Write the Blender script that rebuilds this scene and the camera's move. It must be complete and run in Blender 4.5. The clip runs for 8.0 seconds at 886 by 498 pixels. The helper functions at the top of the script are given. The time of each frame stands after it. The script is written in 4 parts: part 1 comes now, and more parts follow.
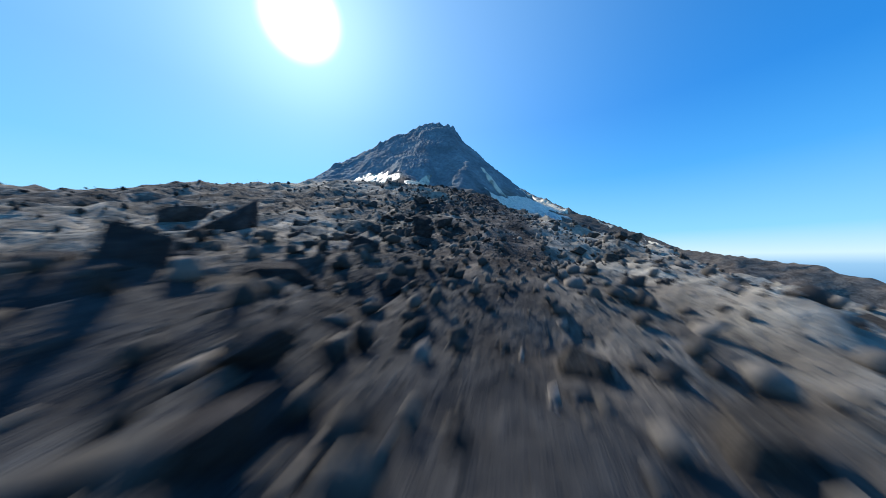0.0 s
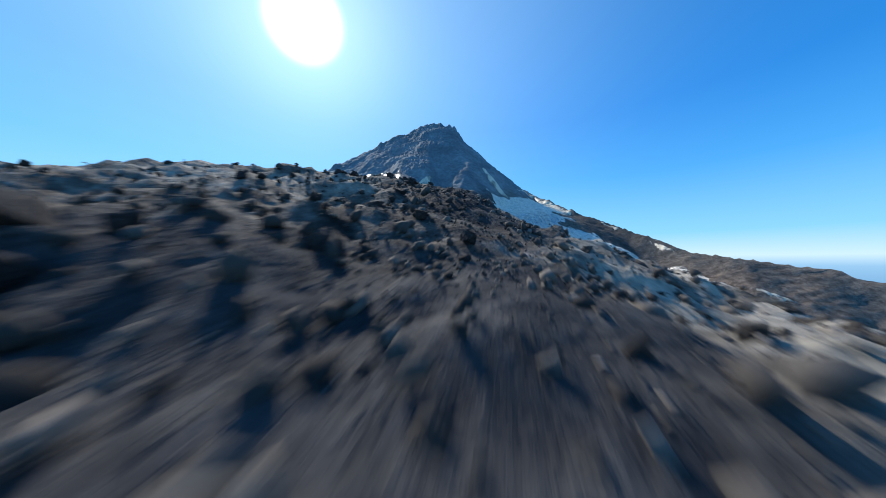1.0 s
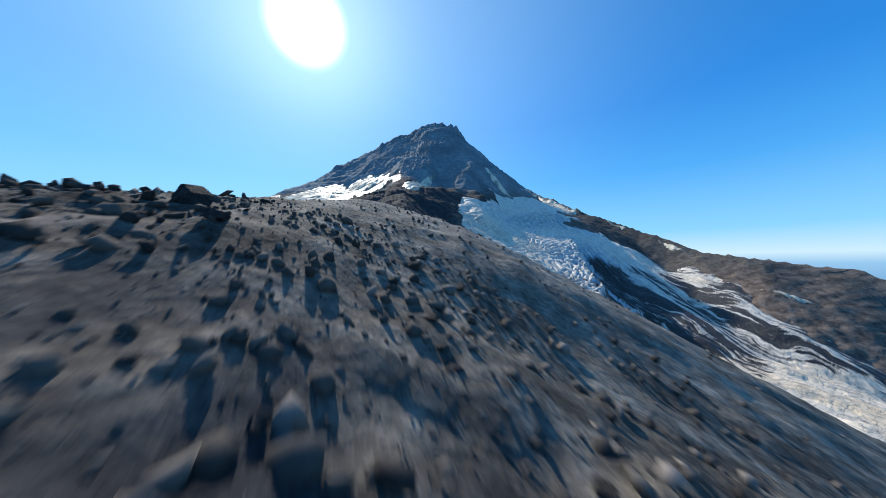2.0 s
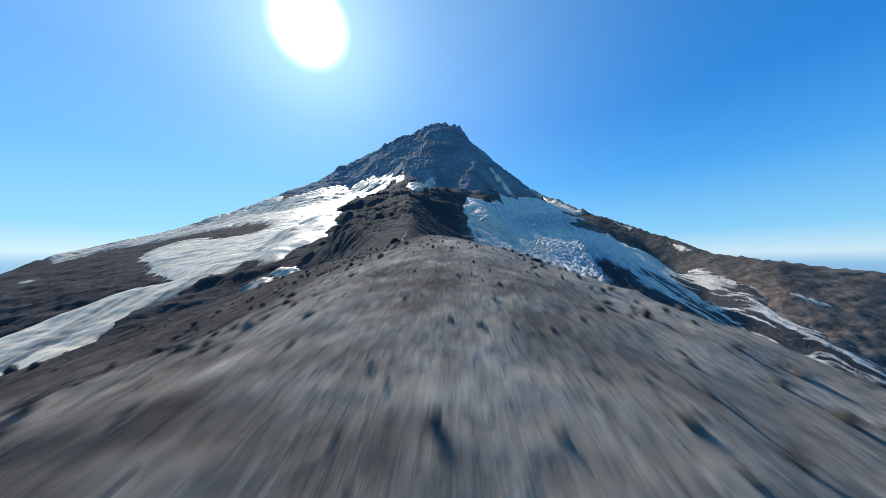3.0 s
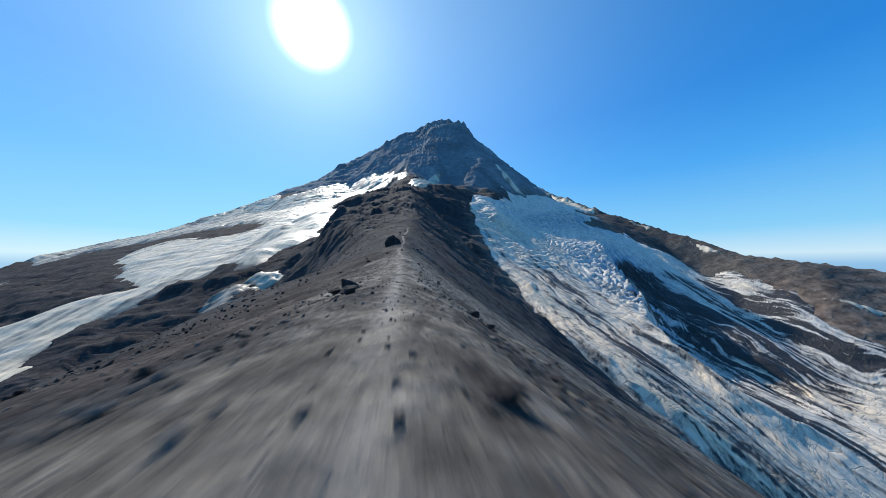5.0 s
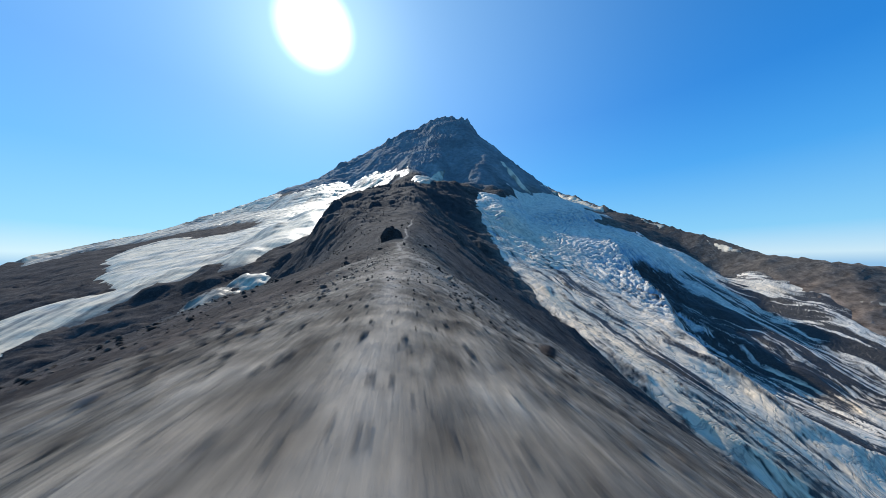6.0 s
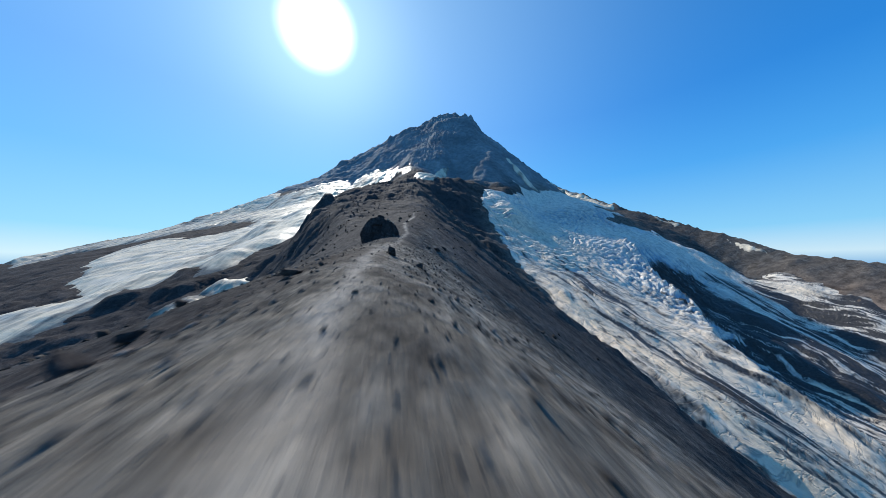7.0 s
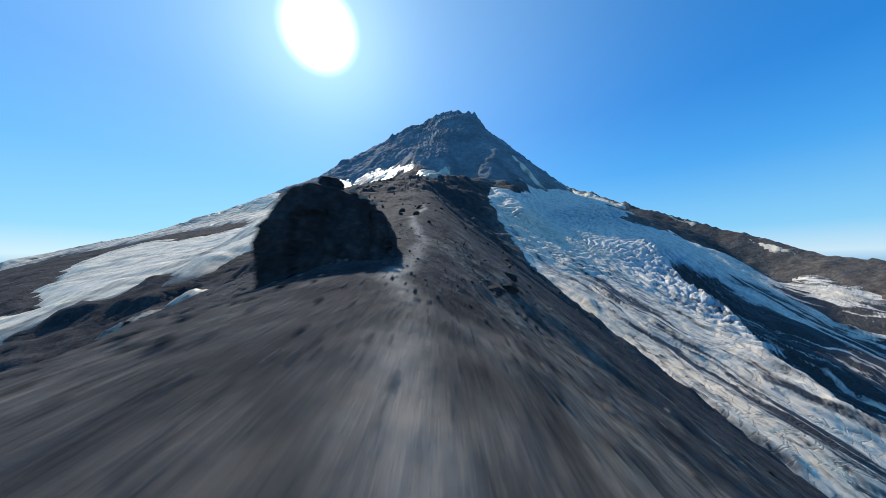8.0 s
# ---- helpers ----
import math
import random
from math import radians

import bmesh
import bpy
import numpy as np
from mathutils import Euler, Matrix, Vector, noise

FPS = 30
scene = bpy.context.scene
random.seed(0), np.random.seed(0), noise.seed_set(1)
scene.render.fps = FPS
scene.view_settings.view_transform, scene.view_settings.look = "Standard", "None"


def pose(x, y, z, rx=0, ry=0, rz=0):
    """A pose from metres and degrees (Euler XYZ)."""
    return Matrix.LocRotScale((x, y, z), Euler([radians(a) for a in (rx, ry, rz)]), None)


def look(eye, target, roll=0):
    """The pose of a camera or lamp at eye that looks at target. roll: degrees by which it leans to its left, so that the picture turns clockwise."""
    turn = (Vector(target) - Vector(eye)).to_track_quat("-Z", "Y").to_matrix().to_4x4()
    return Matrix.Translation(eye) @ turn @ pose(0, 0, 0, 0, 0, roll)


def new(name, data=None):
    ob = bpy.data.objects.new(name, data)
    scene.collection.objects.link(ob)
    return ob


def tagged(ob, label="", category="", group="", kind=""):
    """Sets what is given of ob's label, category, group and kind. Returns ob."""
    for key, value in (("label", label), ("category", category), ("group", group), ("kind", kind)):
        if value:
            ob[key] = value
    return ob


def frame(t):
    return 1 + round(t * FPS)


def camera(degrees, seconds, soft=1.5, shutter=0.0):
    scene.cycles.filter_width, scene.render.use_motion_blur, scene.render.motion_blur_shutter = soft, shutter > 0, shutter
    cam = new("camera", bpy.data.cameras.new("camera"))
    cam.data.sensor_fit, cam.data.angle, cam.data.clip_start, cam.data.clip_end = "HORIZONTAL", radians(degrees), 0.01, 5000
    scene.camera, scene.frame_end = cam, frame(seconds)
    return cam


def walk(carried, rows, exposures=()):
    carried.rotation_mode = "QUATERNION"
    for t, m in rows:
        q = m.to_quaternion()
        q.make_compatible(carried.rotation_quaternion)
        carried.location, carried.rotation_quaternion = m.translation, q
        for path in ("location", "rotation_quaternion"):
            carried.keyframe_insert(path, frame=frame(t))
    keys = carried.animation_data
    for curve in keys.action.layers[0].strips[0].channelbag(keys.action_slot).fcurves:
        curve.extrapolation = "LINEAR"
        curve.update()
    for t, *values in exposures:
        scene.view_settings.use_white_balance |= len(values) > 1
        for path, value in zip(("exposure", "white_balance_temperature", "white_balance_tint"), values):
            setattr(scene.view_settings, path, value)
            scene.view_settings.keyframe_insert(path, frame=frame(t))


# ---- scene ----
cam = camera(117.0, 8.0, 0.85, 0.3)
PATH = [
    (0, pose(0.00, 0.00, 0.00, 92.62, -0.35, -0.00)),
    (0.5, pose(2.27, 8.75, 1.81, 92.46, -0.26, -0.04)),
    (1, pose(4.29, 18.68, 4.29, 92.87, -0.49, 0.37)),
    (1.5, pose(7.40, 29.05, 7.22, 92.84, 0.06, 0.73)),
    (1.75, pose(8.60, 33.0, 8.70, 92.86, 0.05, 0.92)),
    (3, pose(1.57, 47.79, 14.18, 92.92, 0.07, 1.61)),
    (3.5, pose(2.30, 58.10, 16.56, 92.72, 0.15, 1.86)),
    (4, pose(-0.16, 71.23, 17.80, 93.05, 0.06, 1.99)),
    (4.5, pose(-3.65, 84.62, 17.64, 93.05, 0.05, 1.99)),
    (6, pose(-12.31, 128.74, 18.13, 93.05, 0.07, 2.61)),
    (6.5, pose(-15.45, 146.03, 19.35, 93.19, 0.10, 2.81)),
    (7, pose(-17.75, 161.98, 20.95, 93.01, 0.20, 3.13)),
    (7.5, pose(-22.55, 177.68, 23.22, 93.00, 0.20, 3.42)),
    (8, pose(-24.81, 195.00, 25.12, 93.08, 0.32, 3.60)),
]
walk(cam, PATH, [(0, 0.2), (1.7, 0.15), (2.8, 0.0), (8, 0.0)])


# ---------------------------------------------------------------- light
SUN_EL, SUN_AZ = 39.0, 28.8          # degrees; azimuth to the left of +y
sun_way = Vector((-math.sin(radians(SUN_AZ)) * math.cos(radians(SUN_EL)), math.cos(radians(SUN_AZ)) * math.cos(radians(SUN_EL)), math.sin(radians(SUN_EL))))

world = bpy.data.worlds.new("sky")
scene.world = world
world.use_nodes = True
wn, wl = world.node_tree.nodes, world.node_tree.links
wn.clear()
sky = wn.new("ShaderNodeTexSky")
sky.sky_type = "NISHITA"
sky.sun_disc = False
sky.sun_elevation, sky.sun_rotation = radians(SUN_EL), radians(-SUN_AZ)
sky.altitude, sky.air_density, sky.dust_density, sky.ozone_density = 2600, 1.0, 0.3, 2.5
deep = wn.new("ShaderNodeHueSaturation")
deep.inputs["Saturation"].default_value = 1.35
wl.new(sky.outputs["Color"], deep.inputs["Color"])
back = wn.new("ShaderNodeBackground")
back.inputs["Strength"].default_value = 0.20
wl.new(deep.outputs["Color"], back.inputs["Color"])
coord = wn.new("ShaderNodeTexCoord")
height = wn.new("ShaderNodeSeparateXYZ")
wl.new(coord.outputs["Generated"], height.inputs[0])


def rise(value, a, b, c, d, kind="SMOOTHSTEP"):
    n = wn.new("ShaderNodeMapRange")
    n.interpolation_type = kind
    for k, v in zip(("From Min", "From Max", "To Min", "To Max"), (a, b, c, d)):
        n.inputs[k].default_value = v
    wl.new(value, n.inputs["Value"])
    return n.outputs["Result"]


# pale haze over the horizon, and the hazy lowland under it
haze = wn.new("ShaderNodeBackground")
tone = wn.new("ShaderNodeValToRGB")
stops = ((0.0, (0.10, 0.32, 0.62, 1)), (0.12, (0.24, 0.50, 0.80, 1)), (0.17, (0.57, 0.78, 0.92, 1)), (0.30, (0.25, 0.62, 0.93, 1)), (0.65, (0.075, 0.40, 0.89, 1)), (1.0, (0.022, 0.26, 0.80, 1)))
while len(tone.color_ramp.elements) < len(stops):
    tone.color_ramp.elements.new(0.5)
for e, (p, c) in zip(tone.color_ramp.elements, stops):
    e.position, e.color = p, c
wl.new(rise(height.outputs["Z"], -0.06, 0.44, 0, 1, "LINEAR"), tone.inputs["Fac"])
wl.new(tone.outputs["Color"], haze.inputs["Color"])
mixed = wn.new("ShaderNodeMixShader")
wl.new(rise(height.outputs["Z"], 0.05, 0.75, 0.95, 0.25), mixed.inputs["Fac"])
wl.new(back.outputs[0], mixed.inputs[1]); wl.new(haze.outputs[0], mixed.inputs[2])
# the sun's glare in the air round it
dot = wn.new("ShaderNodeVectorMath"); dot.operation = "DOT_PRODUCT"
dot.inputs[1].default_value = sun_way
wl.new(coord.outputs["Generated"], dot.inputs[0])
core = rise(dot.outputs["Value"], math.cos(radians(6.6)), math.cos(radians(1.6)), 0.0, 1.5, "SMOOTHERSTEP")
halo = wn.new("ShaderNodeMath"); halo.operation = "POWER"
wl.new(rise(dot.outputs["Value"], 0.0, 1.0, 0.0, 1.0, "LINEAR"), halo.inputs[0])
halo.inputs[1].default_value = 4.0
total = wn.new("ShaderNodeMath"); total.operation = "MULTIPLY_ADD"
wl.new(halo.outputs[0], total.inputs[0]); total.inputs[1].default_value = 0.31
near = wn.new("ShaderNodeMath"); near.operation = "POWER"
wl.new(rise(dot.outputs["Value"], 0.0, 1.0, 0.0, 1.0, "LINEAR"), near.inputs[0])
near.inputs[1].default_value = 45.0
glow = wn.new("ShaderNodeMath"); glow.operation = "MULTIPLY_ADD"
wl.new(near.outputs[0], glow.inputs[0]); glow.inputs[1].default_value = 0.30
wl.new(core, glow.inputs[2]); wl.new(glow.outputs[0], total.inputs[2])
disc = wn.new("ShaderNodeBackground")
disc.inputs["Color"].default_value = (0.80, 1.0, 0.66, 1)
wl.new(total.outputs[0], disc.inputs["Strength"])
both = wn.new("ShaderNodeAddShader")
out = wn.new("ShaderNodeOutputWorld")
wl.new(mixed.outputs[0], both.inputs[0]); wl.new(disc.outputs[0], both.inputs[1])
wl.new(both.outputs[0], out.inputs["Surface"])

sun = new("sun", bpy.data.lights.new("sun", "SUN"))
sun.data.energy, sun.data.angle, sun.data.color = 5.0, radians(0.53), (1.0, 0.95, 0.87)
sun.matrix_world = look(sun_way * 1000, (0, 0, 0))


# ---------------------------------------------------------------- materials
def material(name):
    m = bpy.data.materials.new(name)
    m.use_nodes = True
    nt = m.node_tree
    return m, nt, nt.nodes["Principled BSDF"]


def nd(nt, kind, **kw):
    n = nt.nodes.new(kind)
    for k, v in kw.items():
        n.inputs[k].default_value = v
    return n


def noisy(nt, scale, detail=6.0, rough=0.6, vec=None, bend=0.0):
    n = nd(nt, "ShaderNodeTexNoise", Scale=scale, Detail=detail, Roughness=rough, Distortion=bend)
    if vec:
        nt.links.new(vec, n.inputs["Vector"])
    return n.outputs["Fac"]


def ramp(nt, fac, stops):
    r = nt.nodes.new("ShaderNodeValToRGB")
    e = r.color_ramp.elements
    while len(e) < len(stops):
        e.new(0.5)
    for k, (p, c) in zip(e, stops):
        k.position, k.color = p, (*c, 1)
    nt.links.new(fac, r.inputs["Fac"])
    return r.outputs["Color"]


def blend(nt, fac, a, b, kind="MIX"):
    m = nt.nodes.new("ShaderNodeMix")
    m.data_type, m.blend_type = "RGBA", kind
    for socket, v in ((m.inputs[0], fac), (m.inputs[6], a), (m.inputs[7], b)):
        if isinstance(v, (int, float)):
            socket.default_value = v
        elif isinstance(v, tuple):
            socket.default_value = (*v, 1)
        else:
            nt.links.new(v, socket)
    return m.outputs[2]


def reach(nt, value, a, b, c=0.0, d=1.0):
    r = nd(nt, "ShaderNodeMapRange")
    for k, v in zip(("From Min", "From Max", "To Min", "To Max"), (a, b, c, d)):
        r.inputs[k].default_value = v
    nt.links.new(value, r.inputs["Value"])
    return r.outputs["Result"]


def attr(nt, name):
    a = nt.nodes.new("ShaderNodeAttribute")
    a.attribute_name = name
    return a.outputs["Fac"]


def relief(nt, b, heights):
    """Bumps on bumps: (height socket, metres, strength)."""
    last = None
    for h, dist, strength in heights:
        n = nd(nt, "ShaderNodeBump", Strength=strength, Distance=dist)
        nt.links.new(h, n.inputs["Height"])
        if last:
            nt.links.new(last, n.inputs["Normal"])
        last = n.outputs["Normal"]
    nt.links.new(last, b.inputs["Normal"])


def ground_material():
    m, nt, b = material("volcanic_ground")
    pos = nt.nodes.new("ShaderNodeNewGeometry").outputs["Position"]
    fine, mid, wide, huge = noisy(nt, 7.0, 5, 0.7, pos), noisy(nt, 0.9, 7, 0.7, pos), noisy(nt, 0.07, 8, 0.65, pos), noisy(nt, 0.009, 8, 0.62, pos)
    scree = ramp(nt, mid, [(0.32, (0.095, 0.085, 0.073)), (0.5, (0.225, 0.204, 0.173)), (0.66, (0.355, 0.322, 0.272))])
    scree = blend(nt, 0.8, scree, ramp(nt, fine, [(0.32, (0.45, 0.45, 0.45)), (0.5, (0.95, 0.95, 0.95)), (0.68, (1.6, 1.55, 1.5))]), "MULTIPLY")
    scree = blend(nt, 0.75, scree, ramp(nt, wide, [(0.35, (0.5, 0.49, 0.48)), (0.62, (1.15, 1.15, 1.15))]), "MULTIPLY")
    blot = noisy(nt, 0.32, 6, 0.72, pos)
    scree = blend(nt, 0.85, scree, ramp(nt, blot, [(0.38, (0.50, 0.48, 0.48)), (0.5, (0.95, 0.95, 0.95)), (0.62, (1.2, 1.19, 1.17))]), "MULTIPLY")
    # streaks of finer and coarser debris that run down the flanks
    lay = nd(nt, "ShaderNodeMapping")
    lay.inputs["Scale"].default_value = (0.11, 1.0, 0.11)
    lay.inputs["Rotation"].default_value = (0, 0, radians(-22))
    nt.links.new(pos, lay.inputs["Vector"])
    streak = noisy(nt, 0.55, 5, 0.6, lay.outputs[0], 1.2)
    scree = blend(nt, reach(nt, wide, 0.4, 0.6, 0.35, 0.95), scree, ramp(nt, streak, [(0.38, (0.55, 0.54, 0.54)), (0.5, (0.97, 0.97, 0.97)), (0.62, (1.22, 1.21, 1.19))]), "MULTIPLY")
    trail = nd(nt, "ShaderNodeMapping")
    trail.inputs["Scale"].default_value = (1.0, 0.09, 0.09)
    trail.inputs["Rotation"].default_value = (0, 0, radians(-10))
    nt.links.new(pos, trail.inputs["Vector"])
    scree = blend(nt, reach(nt, wide, 0.4, 0.6, 0.95, 0.3), scree, ramp(nt, noisy(nt, 0.8, 4, 0.6, trail.outputs[0], 1.4), [(0.40, (0.66, 0.65, 0.65)), (0.5, (1.0, 1.0, 1.0)), (0.60, (1.22, 1.21, 1.19))]), "MULTIPLY")
    rust_shade = ramp(nt, wide, [(0.3, (0.020, 0.0155, 0.0155)), (0.5, (0.046, 0.037, 0.035)), (0.72, (0.12, 0.096, 0.083))])
    rust_shade = blend(nt, 0.7, rust_shade, ramp(nt, mid, [(0.3, (0.55, 0.55, 0.55)), (0.7, (1.35, 1.35, 1.35))]), "MULTIPLY")
    # the blue-grey of distance haze is put into the crags' colour
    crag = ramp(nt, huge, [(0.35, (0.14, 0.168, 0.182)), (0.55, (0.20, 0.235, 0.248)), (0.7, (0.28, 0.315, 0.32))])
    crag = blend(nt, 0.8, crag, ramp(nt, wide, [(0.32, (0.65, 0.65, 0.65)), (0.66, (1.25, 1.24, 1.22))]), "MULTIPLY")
    # dark rock, also used where shade is put into the colour
    lava_shade = ramp(nt, mid, [(0.3, (0.022, 0.023, 0.026)), (0.5, (0.046, 0.047, 0.050)), (0.72, (0.10, 0.098, 0.095))])
    lava_shade = blend(nt, 0.8, lava_shade, ramp(nt, wide, [(0.35, (0.6, 0.58, 0.58)), (0.65, (1.3, 1.27, 1.24))]), "MULTIPLY")
    grain = ramp(nt, fine, [(0.34, (0.5, 0.5, 0.51)), (0.5, (0.95, 0.95, 0.95)), (0.66, (1.6, 1.57, 1.52))])
    rust_shade = blend(nt, 0.8, blend(nt, 0.8, rust_shade, grain, "MULTIPLY"), ramp(nt, blot, [(0.38, (0.5, 0.48, 0.5)), (0.5, (0.95, 0.95, 0.95)), (0.64, (1.4, 1.38, 1.33))]), "MULTIPLY")
    lava_shade = blend(nt, 0.7, lava_shade, grain, "MULTIPLY")
    col = blend(nt, attr(nt, "rust_shade"), scree, rust_shade)
    col = blend(nt, attr(nt, "lava_shade"), col, lava_shade)
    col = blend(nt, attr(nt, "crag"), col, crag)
    umber = ramp(nt, wide, [(0.35, (0.09, 0.066, 0.052)), (0.5, (0.20, 0.150, 0.115)), (0.66, (0.33, 0.25, 0.19))])
    col = blend(nt, attr(nt, "brown"), col, blend(nt, 0.7, umber, ramp(nt, mid, [(0.32, (0.5, 0.5, 0.5)), (0.68, (1.4, 1.38, 1.35))]), "MULTIPLY"))
    block = ramp(nt, mid, [(0.3, (0.024, 0.021, 0.021)), (0.5, (0.085, 0.074, 0.068)), (0.72, (0.27, 0.235, 0.205))])
    block = blend(nt, 0.8, block, ramp(nt, blot, [(0.40, (0.28, 0.27, 0.28)), (0.5, (0.9, 0.9, 0.9)), (0.60, (1.5, 1.47, 1.42))]), "MULTIPLY")
    block = blend(nt, 0.7, block, ramp(nt, fine, [(0.3, (0.5, 0.5, 0.5)), (0.7, (1.5, 1.48, 1.42))]), "MULTIPLY")
    tan = ramp(nt, mid, [(0.3, (0.13, 0.117, 0.096)), (0.5, (0.33, 0.295, 0.242)), (0.72, (0.54, 0.485, 0.405))])
    tan = blend(nt, 0.75, tan, ramp(nt, blot, [(0.40, (0.30, 0.29, 0.30)), (0.5, (0.9, 0.9, 0.9)), (0.60, (1.35, 1.33, 1.28))]), "MULTIPLY")
    block = blend(nt, attr(nt, "tan"), block, tan)
    col = blend(nt, attr(nt, "talus"), col, block)
    col = blend(nt, attr(nt, "track"), col, blend(nt, 0.8, (0.35, 0.315, 0.268), ramp(nt, fine, [(0.32, (0.6, 0.6, 0.6)), (0.68, (1.3, 1.29, 1.27))]), "MULTIPLY"))
    nt.links.new(col, b.inputs["Base Color"])
    b.inputs["Roughness"].default_value = 0.95
    b.inputs["Specular IOR Level"].default_value = 0.08
    relief(nt, b, [(wide, 6.0, 0.35), (mid, 0.5, 0.6), (fine, 0.08, 0.6)])
    return m


def rock_material(name, dark, mean, light, scale=1.0):
    m, nt, b = material(name)
    pos = nt.nodes.new("ShaderNodeTexCoord").outputs["Object"]
    grain, stain = noisy(nt, 5.0 * scale, 8, 0.7, pos), noisy(nt, 0.8 * scale, 6, 0.6, pos)
    col = ramp(nt, grain, [(0.3, dark), (0.52, mean), (0.75, light)])
    col = blend(nt, 0.7, col, ramp(nt, stain, [(0.35, (0.6, 0.58, 0.56)), (0.65, (1.2, 1.18, 1.15))]), "MULTIPLY")
    rnd = nt.nodes.new("ShaderNodeObjectInfo").outputs["Random"]
    col = blend(nt, 1.0, col, ramp(nt, rnd, [(0.0, (0.75, 0.73, 0.72)), (0.6, (1.0, 0.98, 0.96)), (1.0, (1.3, 1.24, 1.15))]), "MULTIPLY")
    nt.links.new(col, b.inputs["Base Color"])
    b.inputs["Roughness"].default_value = 0.93
    b.inputs["Specular IOR Level"].default_value = 0.08
    relief(nt, b, [(stain, 0.4 / scale, 0.5), (grain, 0.08 / scale, 0.7)])
    return m


def stones_material(name, k):
    m, nt, b = material(name)
    geo = nt.nodes.new("ShaderNodeNewGeometry")
    col = ramp(nt, geo.outputs["Random Per Island"], [(p, tuple(k * v for v in c)) for p, c in ((0.0, (0.04, 0.036, 0.034)), (0.5, (0.09, 0.082, 0.074)), (0.85, (0.15, 0.135, 0.12)), (1.0, (0.24, 0.21, 0.185)))])
    col = blend(nt, 0.6, col, ramp(nt, noisy(nt, 6.0, 5, 0.7, geo.outputs["Position"]), [(0.3, (0.6, 0.6, 0.6)), (0.7, (1.35, 1.33, 1.3))]), "MULTIPLY")
    nt.links.new(col, b.inputs["Base Color"])
    b.inputs["Roughness"].default_value = 0.94
    b.inputs["Specular IOR Level"].default_value = 0.08
    return m


def ice_material(name, snow, dirt_tone, cracks, lumps=1.0, wet=0.25):
    m, nt, b = material(name)
    pos = nt.nodes.new("ShaderNodeNewGeometry").outputs["Position"]
    fine, mid = noisy(nt, 0.5, 6, 0.65, pos), noisy(nt, 0.12, 7, 0.65, pos)
    clean = ramp(nt, mid, [(0.3, tuple(0.72 * v for v in snow)), (0.55, snow), (0.75, tuple(min(1.08 * v, 0.92) for v in snow))])
    clean = blend(nt, attr(nt, "dust_warmth"), clean, blend(nt, 1.0, clean, (1.06, 0.93, 0.76), "MULTIPLY"))
    deep = blend(nt, attr(nt, "cleft_shade"), clean, (0.25, 0.39, 0.50))
    grit = ramp(nt, fine, [(0.3, tuple(0.55 * v for v in dirt_tone)), (0.7, tuple(1.5 * v for v in dirt_tone))])
    add = nt.nodes.new("ShaderNodeMath")
    add.operation = "MULTIPLY_ADD"
    nt.links.new(mid, add.inputs[0])
    add.inputs[1].default_value = 0.9
    nt.links.new(attr(nt, "dirt_shade"), add.inputs[2])
    # fine cracks across the flow
    flow = nt.nodes.new("ShaderNodeCombineXYZ")
    for socket, name_, k in ((0, "flow_a", 1 / 7.0), (1, "flow_c", 1 / 26.0)):
        s = nt.nodes.new("ShaderNodeMath")
        s.operation = "MULTIPLY"
        nt.links.new(attr(nt, name_), s.inputs[0])
        s.inputs[1].default_value = k
        nt.links.new(s.outputs[0], flow.inputs[socket])
    lines = noisy(nt, 1.0, 4, 0.55, flow.outputs[0])
    off = nt.nodes.new("ShaderNodeMath")
    off.operation = "SUBTRACT"
    nt.links.new(lines, off.inputs[0])
    off.inputs[1].default_value = 0.5
    size = nt.nodes.new("ShaderNodeMath")
    size.operation = "ABSOLUTE"
    nt.links.new(off.outputs[0], size.inputs[0])
    crack = reach(nt, size.outputs[0], 0.0, 0.026, 1.0, 0.0)
    long = nt.nodes.new("ShaderNodeMapping")
    long.inputs["Scale"].default_value = (0.25, 8.0, 1.0)
    nt.links.new(flow.outputs[0], long.inputs["Vector"])
    deep = blend(nt, 0.75, deep, ramp(nt, noisy(nt, 1.0, 4, 0.6, long.outputs[0]), [(0.36, (0.62, 0.62, 0.62)), (0.52, (1.0, 1.0, 1.0)), (0.7, (1.08, 1.07, 1.05))]), "MULTIPLY")
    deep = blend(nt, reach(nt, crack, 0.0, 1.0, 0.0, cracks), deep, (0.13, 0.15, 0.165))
    col = blend(nt, reach(nt, add.outputs[0], 0.62, 1.12), deep, grit)
    nt.links.new(col, b.inputs["Base Color"])
    b.inputs["Roughness"].default_value = 0.5 if wet > 0.1 else 0.95
    b.inputs["Specular IOR Level"].default_value = wet
    relief(nt, b, [(mid, 1.2 * lumps, 0.25), (reach(nt, crack, 0, 1, 1, 0), 0.8 * lumps, 1.0 * cracks), (fine, 0.35 * lumps, 0.7)])
    return m


GROUND = ground_material()
TALUS_STONES = stones_material("talus_stones", 0.75)
STONES, DARK_STONES, TAN_STONES = stones_material("grey_stones", 1.0), stones_material("dark_stones", 0.55), stones_material("tan_stones", 1.05)
ROCK = rock_material("andesite", (0.035, 0.032, 0.03), (0.085, 0.078, 0.07), (0.19, 0.17, 0.15), 1.0)
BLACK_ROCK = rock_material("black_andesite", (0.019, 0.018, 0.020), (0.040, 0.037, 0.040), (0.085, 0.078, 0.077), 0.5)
DARK_ROCK = rock_material("dark_andesite", (0.03, 0.028, 0.03), (0.06, 0.055, 0.056), (0.11, 0.10, 0.097), 0.5)
